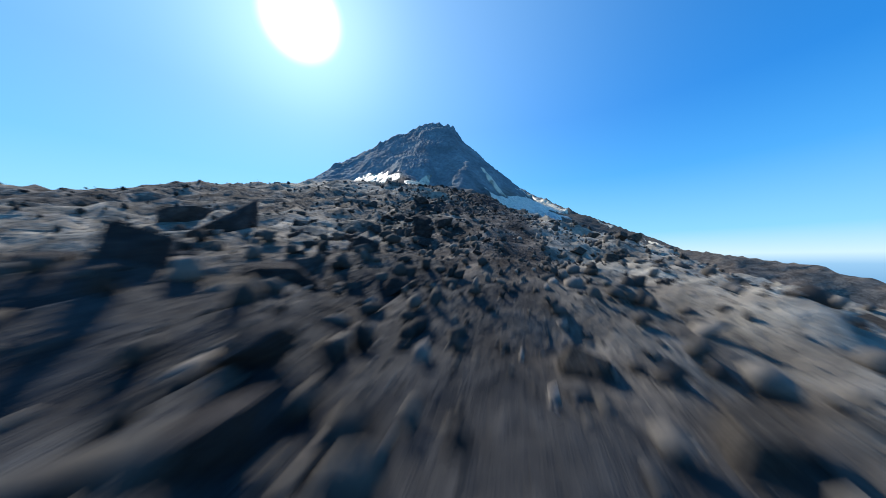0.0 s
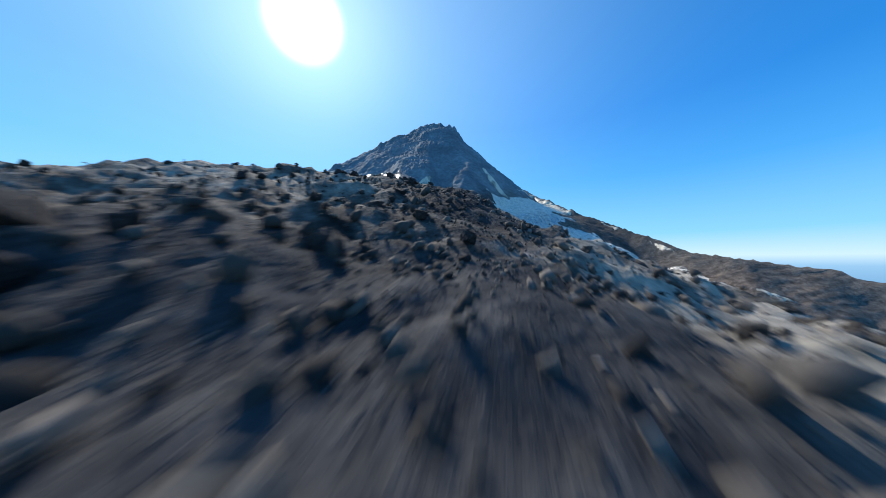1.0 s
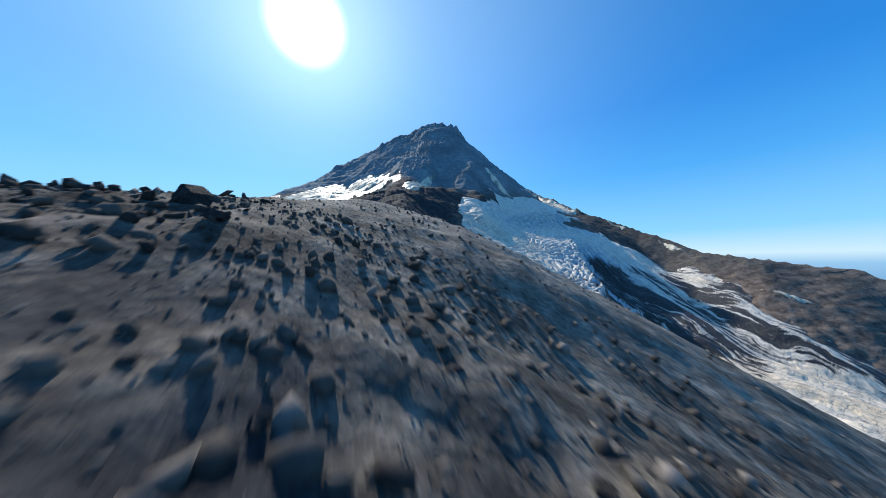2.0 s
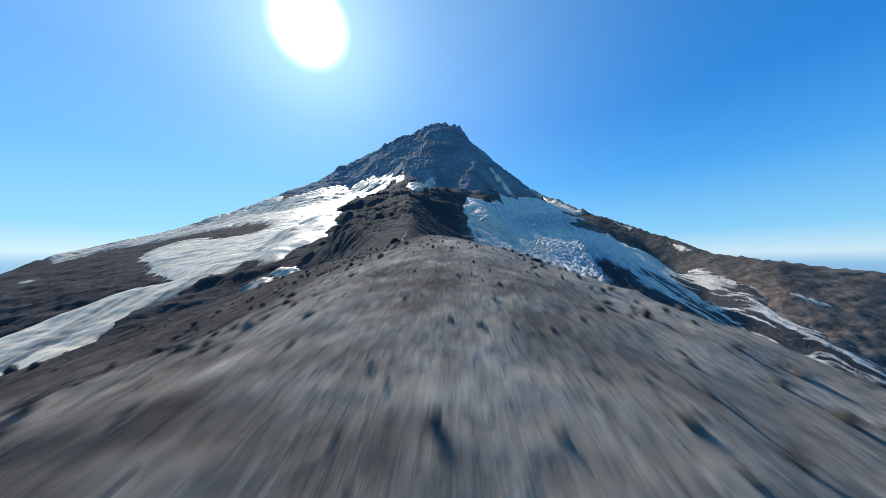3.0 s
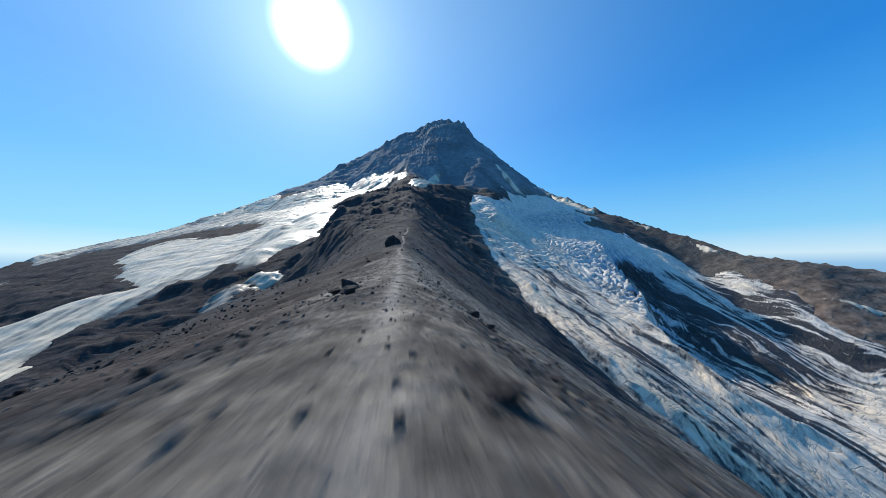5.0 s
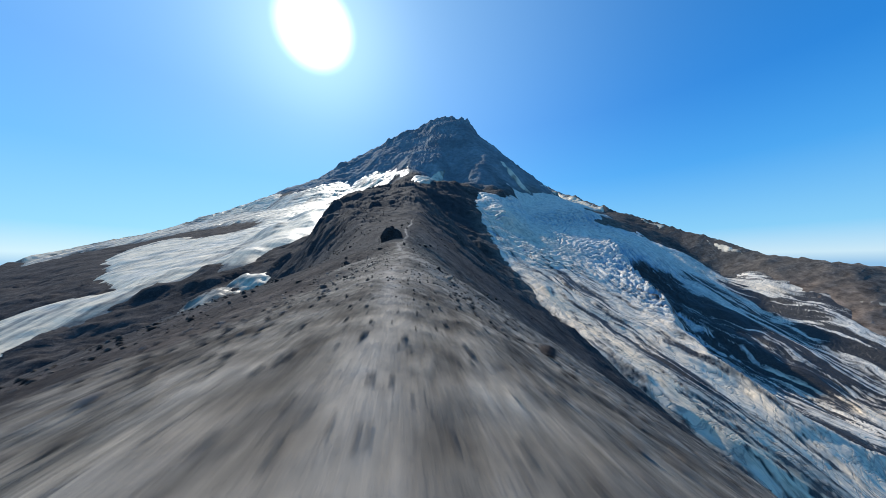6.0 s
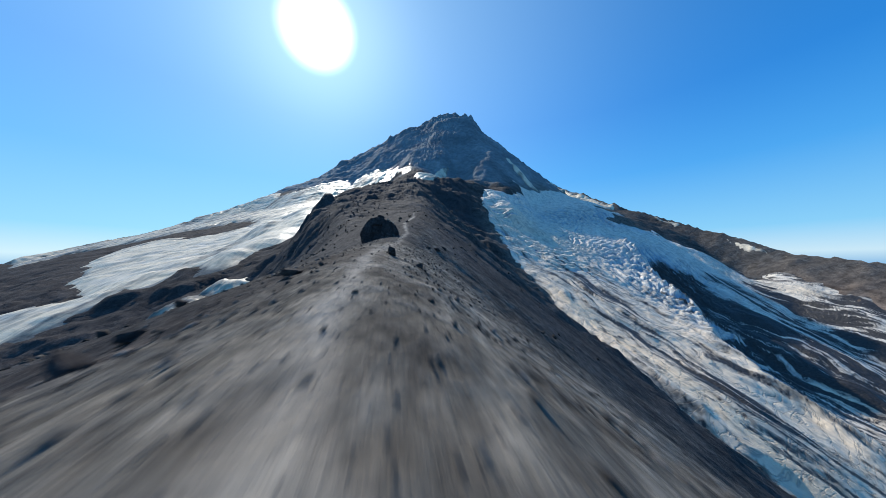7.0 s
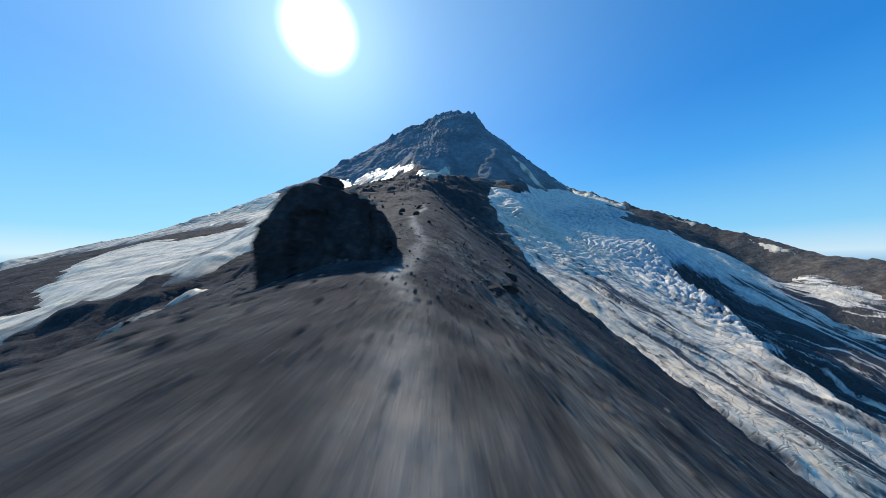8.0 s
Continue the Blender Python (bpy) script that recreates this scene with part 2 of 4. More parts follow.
PALE_ROCK = rock_material("pale_rock", (0.25, 0.20, 0.16), (0.42, 0.36, 0.30), (0.55, 0.49, 0.42), 2.0)
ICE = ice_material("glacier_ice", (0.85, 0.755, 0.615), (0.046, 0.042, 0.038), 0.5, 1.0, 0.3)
SNOW = ice_material("old_snow", (0.86, 0.77, 0.605), (0.17, 0.15, 0.118), 0.12)
SLAB = ice_material("dusty_snow", (0.74, 0.67, 0.56), (0.135, 0.13, 0.122), 0.15, 0.1, 0.04)


# ---------------------------------------------------------------- terrain
def lattice(ix, iy, seed):
    n = (ix.astype(np.int64) * 374761393 + iy.astype(np.int64) * 668265263 + seed * 1442695041) & 0xFFFFFFFF
    n = ((n ^ (n >> 13)) * 1274126177) & 0xFFFFFFFF
    n = ((n ^ (n >> 16)) * 2246822519) & 0xFFFFFFFF
    return ((n ^ (n >> 15)) & 0xFFFF) / 32767.5 - 1.0


def vnoise(x, y, seed):
    ix, iy = np.floor(x), np.floor(y)
    fx, fy = x - ix, y - iy
    fx, fy = fx * fx * fx * (fx * (fx * 6 - 15) + 10), fy * fy * fy * (fy * (fy * 6 - 15) + 10)
    a, b = lattice(ix, iy, seed), lattice(ix + 1, iy, seed)
    c, d = lattice(ix, iy + 1, seed), lattice(ix + 1, iy + 1, seed)
    return (a + (b - a) * fx) * (1 - fy) + (c + (d - c) * fx) * fy


def fbm(x, y, size, octaves, seed, gain=0.5):
    out, amp, k = 0.0, 1.0, 1.0 / size
    for n in range(octaves):
        c, s = math.cos(0.6 * n + seed), math.sin(0.6 * n + seed)
        out = out + amp * vnoise((x * c - y * s) * k, (x * s + y * c) * k, seed * 31 + n)
        amp, k = amp * gain, k * 2.03
    return out


def ridged(x, y, size, octaves, seed, gain=0.5):
    out, amp, k = 0.0, 1.0, 1.0 / size
    for n in range(octaves):
        c, s = math.cos(0.7 * n + seed), math.sin(0.7 * n + seed)
        out = out + amp * (0.5 - np.abs(vnoise((x * c - y * s) * k, (x * s + y * c) * k, seed * 37 + n)))
        amp, k = amp * gain, k * 2.07
    return out


def smooth(a, b, v):
    t = np.clip((v - a) / (b - a), 0, 1)
    return t * t * (3 - 2 * t)


def softmax(a, b, k):
    d = np.clip(0.5 + 0.5 * (a - b) / k, 0, 1)
    return b + (a - b) * d + k * d * (1 - d)


def along(line, x, y):
    """For the line of (x, y, z) knots: signed distance (right of its direction is positive), and the height and part of the way of its nearest stretch."""
    best, side = np.full(x.shape, 1e12), np.zeros(x.shape)
    total = high = part = 0.0
    for n in range(len(line) - 1):
        (ax, ay, az), (bx, by, bz) = line[n], line[n + 1]
        dx, dy = bx - ax, by - ay
        t = np.clip(((x - ax) * dx + (y - ay) * dy) / (dx * dx + dy * dy), 0, 1)
        ox, oy = x - ax - t * dx, y - ay - t * dy
        d = ox * ox + oy * oy
        near = d < best
        best = np.where(near, d, best)
        side = np.where(near, np.where(ox * dy - oy * dx < 0, -1.0, 1.0) * np.sqrt(d), side)
        w = 1.0 / (d + 1.0) ** 4
        total, high, part = total + w, high + w * (az + t * (bz - az)), part + w * (n + t)
    return side, high / total, part / total


# the spur, as three lines that follow y: its left brow, the middle that the way keeps to, and its right brow (y, x, z)
BROW_L = [(-60, -130, -26), (-20, -84, -10), (0, -60, -2.5), (20, -36, 4.9), (34, -21, 9.7), (41, -12, 12.0), (47.8, -0.5, 12.8), (58, 0.9, 15.1), (71.2, -1.6, 16.3),
          (84.6, -5.4, 16.0), (94, -8.8, 16.3), (106, -10.2, 16.2), (128.7, -14.0, 16.7), (146, -17.2, 17.8), (162, -19.6, 19.4), (177.7, -24.2, 21.6), (195, -27.4, 23.5), (201, -28.8, 24.7), (206, -29.9, 25.15), (214, -34, 26.2), (260, -58, 36),
          (330, -104, 55), (371, -122, 69), (450, -118, 92), (560, -112, 138), (731, -118, 193)]
MIDDLE = [(-60, 0, -12), (-20, -3, -5.0), (0, 0, -1.5), (9, 2.3, 0.3), (19, 4.3, 2.8), (29, 6.0, 5.6), (38, 4.6, 9.8), (47.8, 1.6, 12.9), (58, 1.9, 15.3), (71.2, -0.5, 16.5),
          (84.6, -4.0, 16.4), (128.7, -12.7, 16.9), (146, -15.8, 18.0), (162, -18.1, 19.6), (177.7, -22.7, 21.8), (195, -25.2, 23.7), (201, -26.1, 24.85), (206, -26.8, 25.4), (260, -33, 40),
          (371, -52, 79), (560, -84, 140), (731, -112, 196)]
BROW_R = [(-60, 24, -22), (-20, 20, -9), (0, 19, -4.8), (11, 18.7, -2.4), (18, 17.6, -0.9), (24.5, 17.6, 1.9), (29.6, 15.4, 2.6), (36, 14.2, 3.8), (42, 11.5, 6.4), (46, 8.2, 9.4),
          (50, 8.4, 11.4), (54, 9.4, 12.1), (57, 7.2, 13.4), (60, 4.6, 14.5), (71.2, 1.6, 15.7), (84.6, -1.8, 15.6), (128.7, -10.6, 16.1), (146, -13.6, 17.1), (162, -16, 18.7), (177.7, -20.5, 20.9),
          (195, -23.2, 22.8), (206, -24.2, 23.8), (260, -29, 38.5), (371, -46, 77), (560, -76, 137), (731, -100, 192)]


def follow(line, y):
    k = np.array(line, float)
    x = z = 0.0
    for o in (-3, -1, 1, 3):
        x, z = x + np.interp(y + o, k[:, 0], k[:, 1]) / 4, z + np.interp(y + o, k[:, 0], k[:, 2]) / 4
    return x, z


def crest(y):
    return follow(MIDDLE, y)


def spur_height(x, y):
    (lx, lz), (mx, mz), (rx, rz) = follow(BROW_L, y), follow(MIDDLE, y), follow(BROW_R, y)
    lx = np.minimum(lx, mx - 0.5)
    sr = 0.5 + 0.04 * smooth(36, 64, y) + 0.12 * smooth(70, 92, y) + 0.12 * smooth(150, 205, y) + 0.22 * smooth(220, 420, y)
    sl = 0.34 + 0.7 * smooth(200, 285, y) * (1 - smooth(420, 520, y)) + 0.3 * smooth(420, 520, y)
    out = 0.0
    w = 0.4 + 5 * smooth(230, 400, y)
    for o in (-1.5, -0.5, 0.5, 1.5):
        q = x + o * w
        left = lz - np.maximum(lx - q, 0) * sl - 0.07 * np.maximum(lx - q - 60, 0)
        a = np.clip((q - lx) / (mx - lx), 0, 1)
        b = np.clip((q - mx) / (rx - mx), 0, 1)
        mid = np.where(q < mx, lz + (mz - lz) * a, mz + (rz - mz) * b)
        right = rz - np.maximum(q - rx, 0) * sr
        out = out + np.where(q < lx, left, np.where(q > rx, right, mid)) / 4
    return out


SKY_LEFT = [(-29, 1540, 803), (-75, 1540, 801), (-110, 1538, 795), (-152, 1535, 774), (-205, 1522, 735), (-307, 1505, 694), (-356, 1495, 655), (-483, 1480, 580), (-588, 1440, 508), (-687, 1400, 434), (-919, 1250, 275),
            (-1069, 1050, 140), (-1113, 900, 76), (-1131, 800, 41), (-1105, 690, -6), (-1150, 450, -80), (-1200, 0, -260)]
SKY_RIGHT = [(-29, 1540, 800), (18, 1500, 748), (93, 1470, 650), (153, 1480, 583), (284, 1500, 497), (424, 1450, 385), (516, 1090, 209), (588, 980, 150), (631, 896, 103),
             (668, 760, 38), (706, 690, 28), (780, 650, 8), (858, 610, -4), (890, 540, -36), (960, 400, -95), (1100, 0, -230)]
TROUGH = [(470, 250, 0), (400, 400, 0), (368, 490, 0), (352, 560, 0), (400, 660, 0)]
HEAD_L = [(-116, 731, 195), (-122, 860, 262), (-145, 1028, 340), (-120, 1200, 490), (-60, 1400, 690), (-29, 1540, 800)]
HEAD_R = [(-116, 731, 195), (-51, 768, 215), (10, 860, 242), (57, 953, 266), (90, 1120, 420), (60, 1300, 585), (20, 1480, 760)]


def bare_height(x, y):
    """The mountain without the spur: the two glacier basins, the skyline ridges and the headwall."""
    left = 0.161 * x + 0.387 * y - 100 - 14 * (1 - smooth(270, 420, y))
    right = -0.322 * x + 0.429 * y - 183 - 0.06 * np.maximum(y - 1000, 0)
    right = right + 0.27 * np.clip(y - 630, 0, 280) * smooth(120, 380, x) + 14 * np.exp(-((x - 345) / 70) ** 2 - ((y - 705) / 50) ** 2)
    right = right + 22 * np.exp(-((x - 590) / 60) ** 2 - ((y - 670) / 45) ** 2) + 14 * smooth(420, 330, y) * smooth(240, 130, x)
    right = right + 0.25 * np.clip(475 - y, 0, 160) * smooth(330, 420, x)
    # a trough beside the ice fall, with a steep wall
    d = along(TROUGH, x, y)[0] + 8 * fbm(x, y, 60, 3, 27)
    right = right - 36 * np.exp(-(d / np.where(d < 0, 34, 75)) ** 2) * smooth(640, 520, y) * smooth(250, 330, y)
    m = smooth(-120, 40, x + 0.06 * y)
    basin = left * (1 - m) + right * m
    dl, zl, pl = along(SKY_LEFT, x, y)
    ridge_l = zl - np.abs(dl) * np.where(dl < 0, 0.95 - 0.55 * smooth(5.5, 11, pl), 0.55)
    dr, zr, pr = along(SKY_RIGHT, x, y)
    ridge_r = zr - np.abs(dr) * np.where(dr > 0, 0.95 - 0.35 * smooth(3, 7, pr), 0.55 + 0.33 * smooth(5.5, 8, pr))
    d, z, p = along(HEAD_L, x, y)
    d = d + 26 * fbm(x, y, 110, 3, 29)
    head = z - (np.sqrt(d * d + 2500) - 50) * np.where(d < 0, 0.62, 0.8)
    d, z, p = along(HEAD_R, x, y)
    d = d + 26 * fbm(x, y, 110, 3, 30)
    head = softmax(head, z - (np.sqrt(d * d + 2500) - 50) * np.where(d < 0, 0.7, 1.2), 40.0)
    peak = softmax(softmax(ridge_l, ridge_r, 12.0), head - 22 * smooth(1050, 1250, y), 40.0)
    h = softmax(basin, peak, 8.0)
    # behind the skyline the mountain falls away
    fall = np.where((dl > 0) & (x < 0), ridge_l, 1e6)
    fall = np.minimum(fall, np.where((dr < 0) & (x >= 0), ridge_r, 1e6))
    return np.minimum(h, fall)


def ground_height(x, y):
    h = softmax(spur_height(x, y), bare_height(x, y), 3.0)
    return np.maximum(h, -420 - 0.02 * np.hypot(x, y - 500))


TOWERS = [(-356, 1495, 22, 26), (59, 1453, 27, 20), (84, 1468, 15, 18), (-580, 1445, 14, 24), (300, 1480, 14, 30), (25, 1495, 12, 18),
          (508, 1100, 8, 18), (470, 1240, 9, 22), (-128, 374, 12, 10), (-120, 384, 5, 16), (-133, 352, 5, 8), (-112, 330, 4, 9), (-98, 306, 3.5, 8)]


def trail(y):
    """How far the footpath lies beside the middle of the spur."""
    return -0.2 - 0.35 * np.sin(y * 0.09) - 0.55 * smooth(196, 212, y) * np.sin(y * 0.23)


def ground_detail(x, y, h):
    cx, cz = crest(y)
    u = x - cx
    high = smooth(240, 420, h) * smooth(760, 1000, y)
    crag = high * (15 * ridged(x, y, 150, 3, 3, 0.5) + 6 * ridged(x * 1.2, y * 0.6, 34, 4, 5, 0.6) + 5 * ridged(x, y, 13, 3, 6, 0.6) - 6)
    crag = crag + high * 5.0 * (((h + 6 * fbm(x, y, 60, 3, 4)) / 26.0) % 1.0 - 0.5)
    mid = (1 - high) * smooth(20, 160, np.hypot(u, np.maximum(y - 215, 0)))
    lumps = mid * (3.0 * fbm(x, y, 90, 3, 7) + 4.6 * ridged(x, y, 24, 5, 8, 0.6) - 1.6)
    # gullied flanks of the upper spur
    flank = smooth(230, 330, y) * (1 - smooth(700, 820, y)) * smooth(6, 40, np.abs(u)) * (1 - smooth(110, 170, np.abs(u)))
    lumps = lumps + flank * (5.0 * ridged(x * 0.3, y, 22, 4, 9, 0.55) + 2.6 * ridged(x, y, 9, 4, 10, 0.6))
    near = 1 - smooth(25, 80, np.abs(u))
    talus = 1 - smooth(36, 48, y)
    rough = near * ((0.10 + 0.26 * talus) * fbm(x, y, 5.0, 5, 11, 0.62) + 0.09 * (1 - talus) * smooth(0.6, 2.5, np.abs(u)) * ridged(x, y * 0.7, 2.2, 3, 12, 0.6))
    block = np.maximum(ridged(x, y * 0.8, 3.4, 3, 19, 0.55) - 0.05, 0)
    rough = rough + near * talus * (0.25 + 0.75 * smooth(1.5, 5, np.abs(u))) * 0.75 * block
    rough = rough + near * (1 - talus) * smooth(0.5, 2.0, np.abs(u)) * 0.15 * ridged(x, y, 1.25, 2, 15, 0.6)
    gully = near * 0.38 * (1 - talus) * fbm(x * 0.25, y, 6.0, 3, 13) * smooth(1.5, 10, np.abs(u))
    stone = near * (0.05 + 0.42 * talus * (0.35 + 0.65 * smooth(1, 3.5, np.abs(u)))) * np.maximum(ridged(x, y, 1.5, 3, 17, 0.6), 0)
    track = -0.06 * np.exp(-(u - trail(y)) ** 2 / 0.25) * (1 - talus)
    out = h + crag + lumps + rough + gully + stone + track
    out = out - 1.15 * np.exp(-(((x + 9.8) / 4.6) ** 2 + ((y - 90.0) / 8.2) ** 2) ** 2)      # the hollow that keeps a snowbank
    for tx, ty, tz, r in TOWERS:
        d = np.hypot(x - tx, (y - ty) * 0.6) + 0.3 * r * fbm(x, y, r, 2, 21)
        out = out + tz * np.clip(1 - d / r, 0, 1) ** 0.8
    return out


# ---------------------------------------------------------------- the ground
def graded(first, last, step, growth, most=1e9):
    """Numbers from first to last, whose steps grow with the way."""
    out, v, s = [first], first, step
    while abs(v - first) < abs(last - first):
        v += s if last > first else -s
        s = min(step + growth * abs(v - first), most)
        out.append(v)
    return np.array(out)


def grid_mesh(name, X, Y, Z, keep=None, **tones):
    rows, cols = X.shape
    i = np.arange(rows * cols).reshape(rows, cols)
    quads = np.stack([i[:-1, :-1], i[:-1, 1:], i[1:, 1:], i[1:, :-1]], -1).reshape(-1, 4)
    co = np.stack([X, Y, Z], -1).reshape(-1, 3)
    tones = {k: np.asarray(v, np.float32).ravel() for k, v in tones.items()}
    if keep is not None:
        quads = quads[keep.ravel()[quads].any(1)]
        used, flat = np.unique(quads, return_inverse=True)
        quads, co, tones = flat.reshape(-1, 4), co[used], {k: v[used] for k, v in tones.items()}
    me = bpy.data.meshes.new(name)
    me.vertices.add(len(co))
    me.vertices.foreach_set("co", co.astype(np.float32).ravel())
    me.loops.add(quads.size)
    me.loops.foreach_set("vertex_index", quads.astype(np.int32).ravel())
    me.polygons.add(len(quads))
    me.polygons.foreach_set("loop_start", np.arange(0, quads.size, 4, dtype=np.int32))
    me.polygons.foreach_set("use_smooth", np.ones(len(quads), dtype=bool))
    me.update(calc_edges=True)
    for k, v in tones.items():
        me.attributes.new(k, "FLOAT", "POINT").data.foreach_set("value", v)
    return me


# ---------------------------------------------------------------- outlines of the ice
def inside(x, y, ring):
    """Signed distance to a closed ring of (x, y), positive within it."""
    best, odd = np.full(x.shape, 1e12), np.zeros(x.shape, bool)
    for (ax, ay), (bx, by) in zip(ring, ring[1:] + ring[:1]):
        dx, dy = bx - ax, by - ay
        t = np.clip(((x - ax) * dx + (y - ay) * dy) / (dx * dx + dy * dy + 1e-9), 0, 1)
        best = np.minimum(best, (x - ax - t * dx) ** 2 + (y - ay - t * dy) ** 2)
        if ay != by:
            odd ^= ((ay > y) != (by > y)) & (x < (bx - ax) * (y - ay) / (by - ay) + ax)
    return np.where(odd, 1, -1) * np.sqrt(best)


def box_grid(ring, step, margin):
    k = np.array(ring, float)
    (x0, y0), (x1, y1) = k.min(0) - margin, k.max(0) + margin
    return np.meshgrid(np.arange(x0, x1, step), np.arange(y0, y1, step))


LEFT_TONGUE = [(-133, 1046), (-149, 904), (-245, 1119), (-307, 1139), (-345, 1090), (-297, 809), (-235, 600), (-190, 500), (-197, 455), (-205, 425), (-217, 382), (-251, 390),
          (-279, 393), (-296, 380), (-301, 361), (-303, 340), (-322, 322), (-313, 307), (-311, 297), (-291, 283), (-289, 262), (-297, 247), (-310, 200), (-450, 200), (-470, 270),
          (-460, 303), (-452, 320), (-447, 340), (-435, 358), (-412, 376), (-384, 387), (-356, 393), (-463, 436), (-481, 466), (-655, 590), (-693, 644),
          (-725, 733), (-687, 748), (-526, 660), (-466, 666), (-446, 694)]
LEFT_FIRN = [(-446, 694), (-543, 831), (-705, 882), (-831, 830), (-955, 782), (-990, 699), (-1140, 775), (-1140, 870), (-1100, 985), (-1015, 1135), (-940, 1245),
        (-830, 1315), (-760, 1240), (-651, 1235), (-606, 1245), (-510, 1261), (-401, 1244), (-348, 1236), (-289, 1205), (-217, 1094), (-133, 1046), (-245, 1119), (-307, 1139), (-345, 1090), (-297, 809), (-300, 720)]
RIGHT_ICE = [(35, 808), (62, 860), (104, 840), (155, 927), (180, 964), (162, 1006), (222, 1054), (244, 1063), (334, 1155), (446, 1301), (508, 1093), (349, 912), (444, 960), (358, 851), (406, 839), (468, 865), (482, 837), (557, 809), (578, 753), (618, 744), (620, 675), (608, 611), (594, 554), (600, 509), (610, 471), (640, 430), (640, 200), (330, 180), (200, 240), (70, 330), (70, 451), (55, 501), (44, 575), (33, 667), (33, 764)]


half = np.r_[graded(0, 700, 0.22, 0.03, 9.0), graded(720, 4600, 20, 0.12)]
U = np.r_[-half[:0:-1], half]
V = np.r_[graded(-6, -600, 0.35, 0.2)[:0:-1], np.arange(-6, 214, 0.32), graded(214, 1660, 0.32, 0.012, 5.5), graded(1680, 4600, 20, 0.12)]
GU, GV = np.meshgrid(U, V)
GX, GY = GU + crest(np.clip(GV, -60, 731))[0] * (1 - smooth(5, 400, np.abs(GU))), GV
GH = ground_height(GX, GY)
GZ = ground_detail(GX, GY, GH)
bed_right = inside(GX, GY, RIGHT_ICE)
bed = np.maximum(bed_right, np.maximum(inside(GX, GY, LEFT_TONGUE), inside(GX, GY, LEFT_FIRN)))
GZ = GZ - 5.0 * smooth(2, 25, bed) * smooth(-6, 2, bare_height(GX, GY) + 3 - GH)      # the ice lies in its bed
GZ = GZ - 24.0 * smooth(12, 50, bed_right) * smooth(-6, 2, bare_height(GX, GY) + 3 - GH)
off = GX - crest(GY)[0]
patchy = fbm(GX, GY, 120, 4, 41)
verge = 30 * patchy * smooth(5, 40, np.abs(off))
t_talus = (1 - smooth(36, 47, GY + 4 * fbm(GX, GY, 12, 3, 43) + 0.25 * verge)) * (1 - smooth(60, 140, np.abs(off)))
t_crag_haze = smooth(230, 350, GH + 70 * patchy) * smooth(740, 1010, GY)
near_patch = fbm(GX, GY, 9, 4, 45)
past = 1 - (1 - smooth(44, 56, GY)) * (1 - smooth(60, 110, -off))
# brown moraine; between y 158 and 192 it also stands in for slope shading
t_rust_shade = np.clip(smooth(3.0, 11, -off + 1.6 * (1 - smooth(95, 125, GY)) + 2.6 * (1 - smooth(72, 88, GY)) + 2.4 * smooth(158, 166, GY) * (1 - smooth(182, 192, GY)) + 4 * near_patch) * smooth(44, 56, GY + 0.3 * verge) * 0.92 + past * smooth(22, 80, -off + 25 * patchy) * 0.92 + smooth(330, 560, GX + 80 * patchy) * (0.45 + 0.3 * patchy), 0, 0.95)
red = np.zeros(GX.shape)
for rx, ry, rr in ((6, 330, 24), (-14, 430, 26), (-10, 60, 6), (24, 500, 22), (1.5, 104, 2.4), (3, 98, 1.6)):
    red = np.maximum(red, 0.9 * np.exp(-((GX - rx) ** 2 + (0.5 * (GY - ry)) ** 2) / rr ** 2))
t_rust_shade = np.maximum(t_rust_shade, red)
worn = fbm(GX, GY, 3.0, 3, 47)
t_track = np.exp(-((off - trail(GY) + 0.3 * worn) / 0.32) ** 2) * (0.75 + 0.4 * worn) * smooth(44, 56, GY) * (1 - smooth(240, 280, GY))
fine_debris = smooth(138, 146, GY) * (1 - smooth(156, 163, GY)) * np.exp(-(off / 6) ** 2) + smooth(47, 52, GY) * (1 - smooth(66, 74, GY + 4 * near_patch)) * smooth(-1.5, 1.5, off) * (1 - smooth(9, 22, off + 6 * near_patch))
t_track = np.maximum(t_track, np.clip(0.4 + 0.35 * worn, 0, 1) * fine_debris)
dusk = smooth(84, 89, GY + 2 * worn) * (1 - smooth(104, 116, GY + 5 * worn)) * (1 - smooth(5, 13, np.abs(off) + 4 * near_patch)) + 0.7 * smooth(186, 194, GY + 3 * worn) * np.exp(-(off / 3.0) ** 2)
# dark upper spur; the low tone also replaces shade on its flank
t_lava_shade = np.clip(0.85 * dusk * np.clip(0.8 + 0.7 * near_patch, 0, 1.2) + 0.85 * smooth(176, 244, GY + 14 * worn + 26 * (1 - smooth(-4, 1, off))) * (1 - smooth(90, 150, np.abs(off))) + 0.55 * past * smooth(14, 60, -off + 18 * patchy) + 0.28 * smooth(5, 13, off + 4 * near_patch) * smooth(66, 84, GY), 0, 1)
# shade of the first slope, put into the talus as darker ground
step = smooth(27, 31, GY + 3 * worn) * (1 - smooth(36, 40, GY + 3 * worn)) * (1 - smooth(2, 7, off + 2 * worn)) * smooth(-5, -1.5, off + 1.5 * worn)
shade_patches = (1 - smooth(4, 6, GY + 2 * worn)) * (1 - smooth(0, 2.5, off + worn)) + smooth(17.5, 19.5, GY + 2 * worn) * (1 - smooth(24, 26, GY + 2 * worn)) * (1 - smooth(6, 12, -off + worn)) * (1 - smooth(1.0, 3.0, off + worn))
step = np.maximum(step, np.clip(shade_patches, 0, 1))
t_lava_shade, t_talus = np.maximum(t_lava_shade, step), t_talus * (1 - step)
t_lava_shade = np.maximum(t_lava_shade * (1 - 0.8 * red), 0.4 * smooth(440, 560, GY) * (1 - smooth(140, 260, np.abs(GX - 20))))
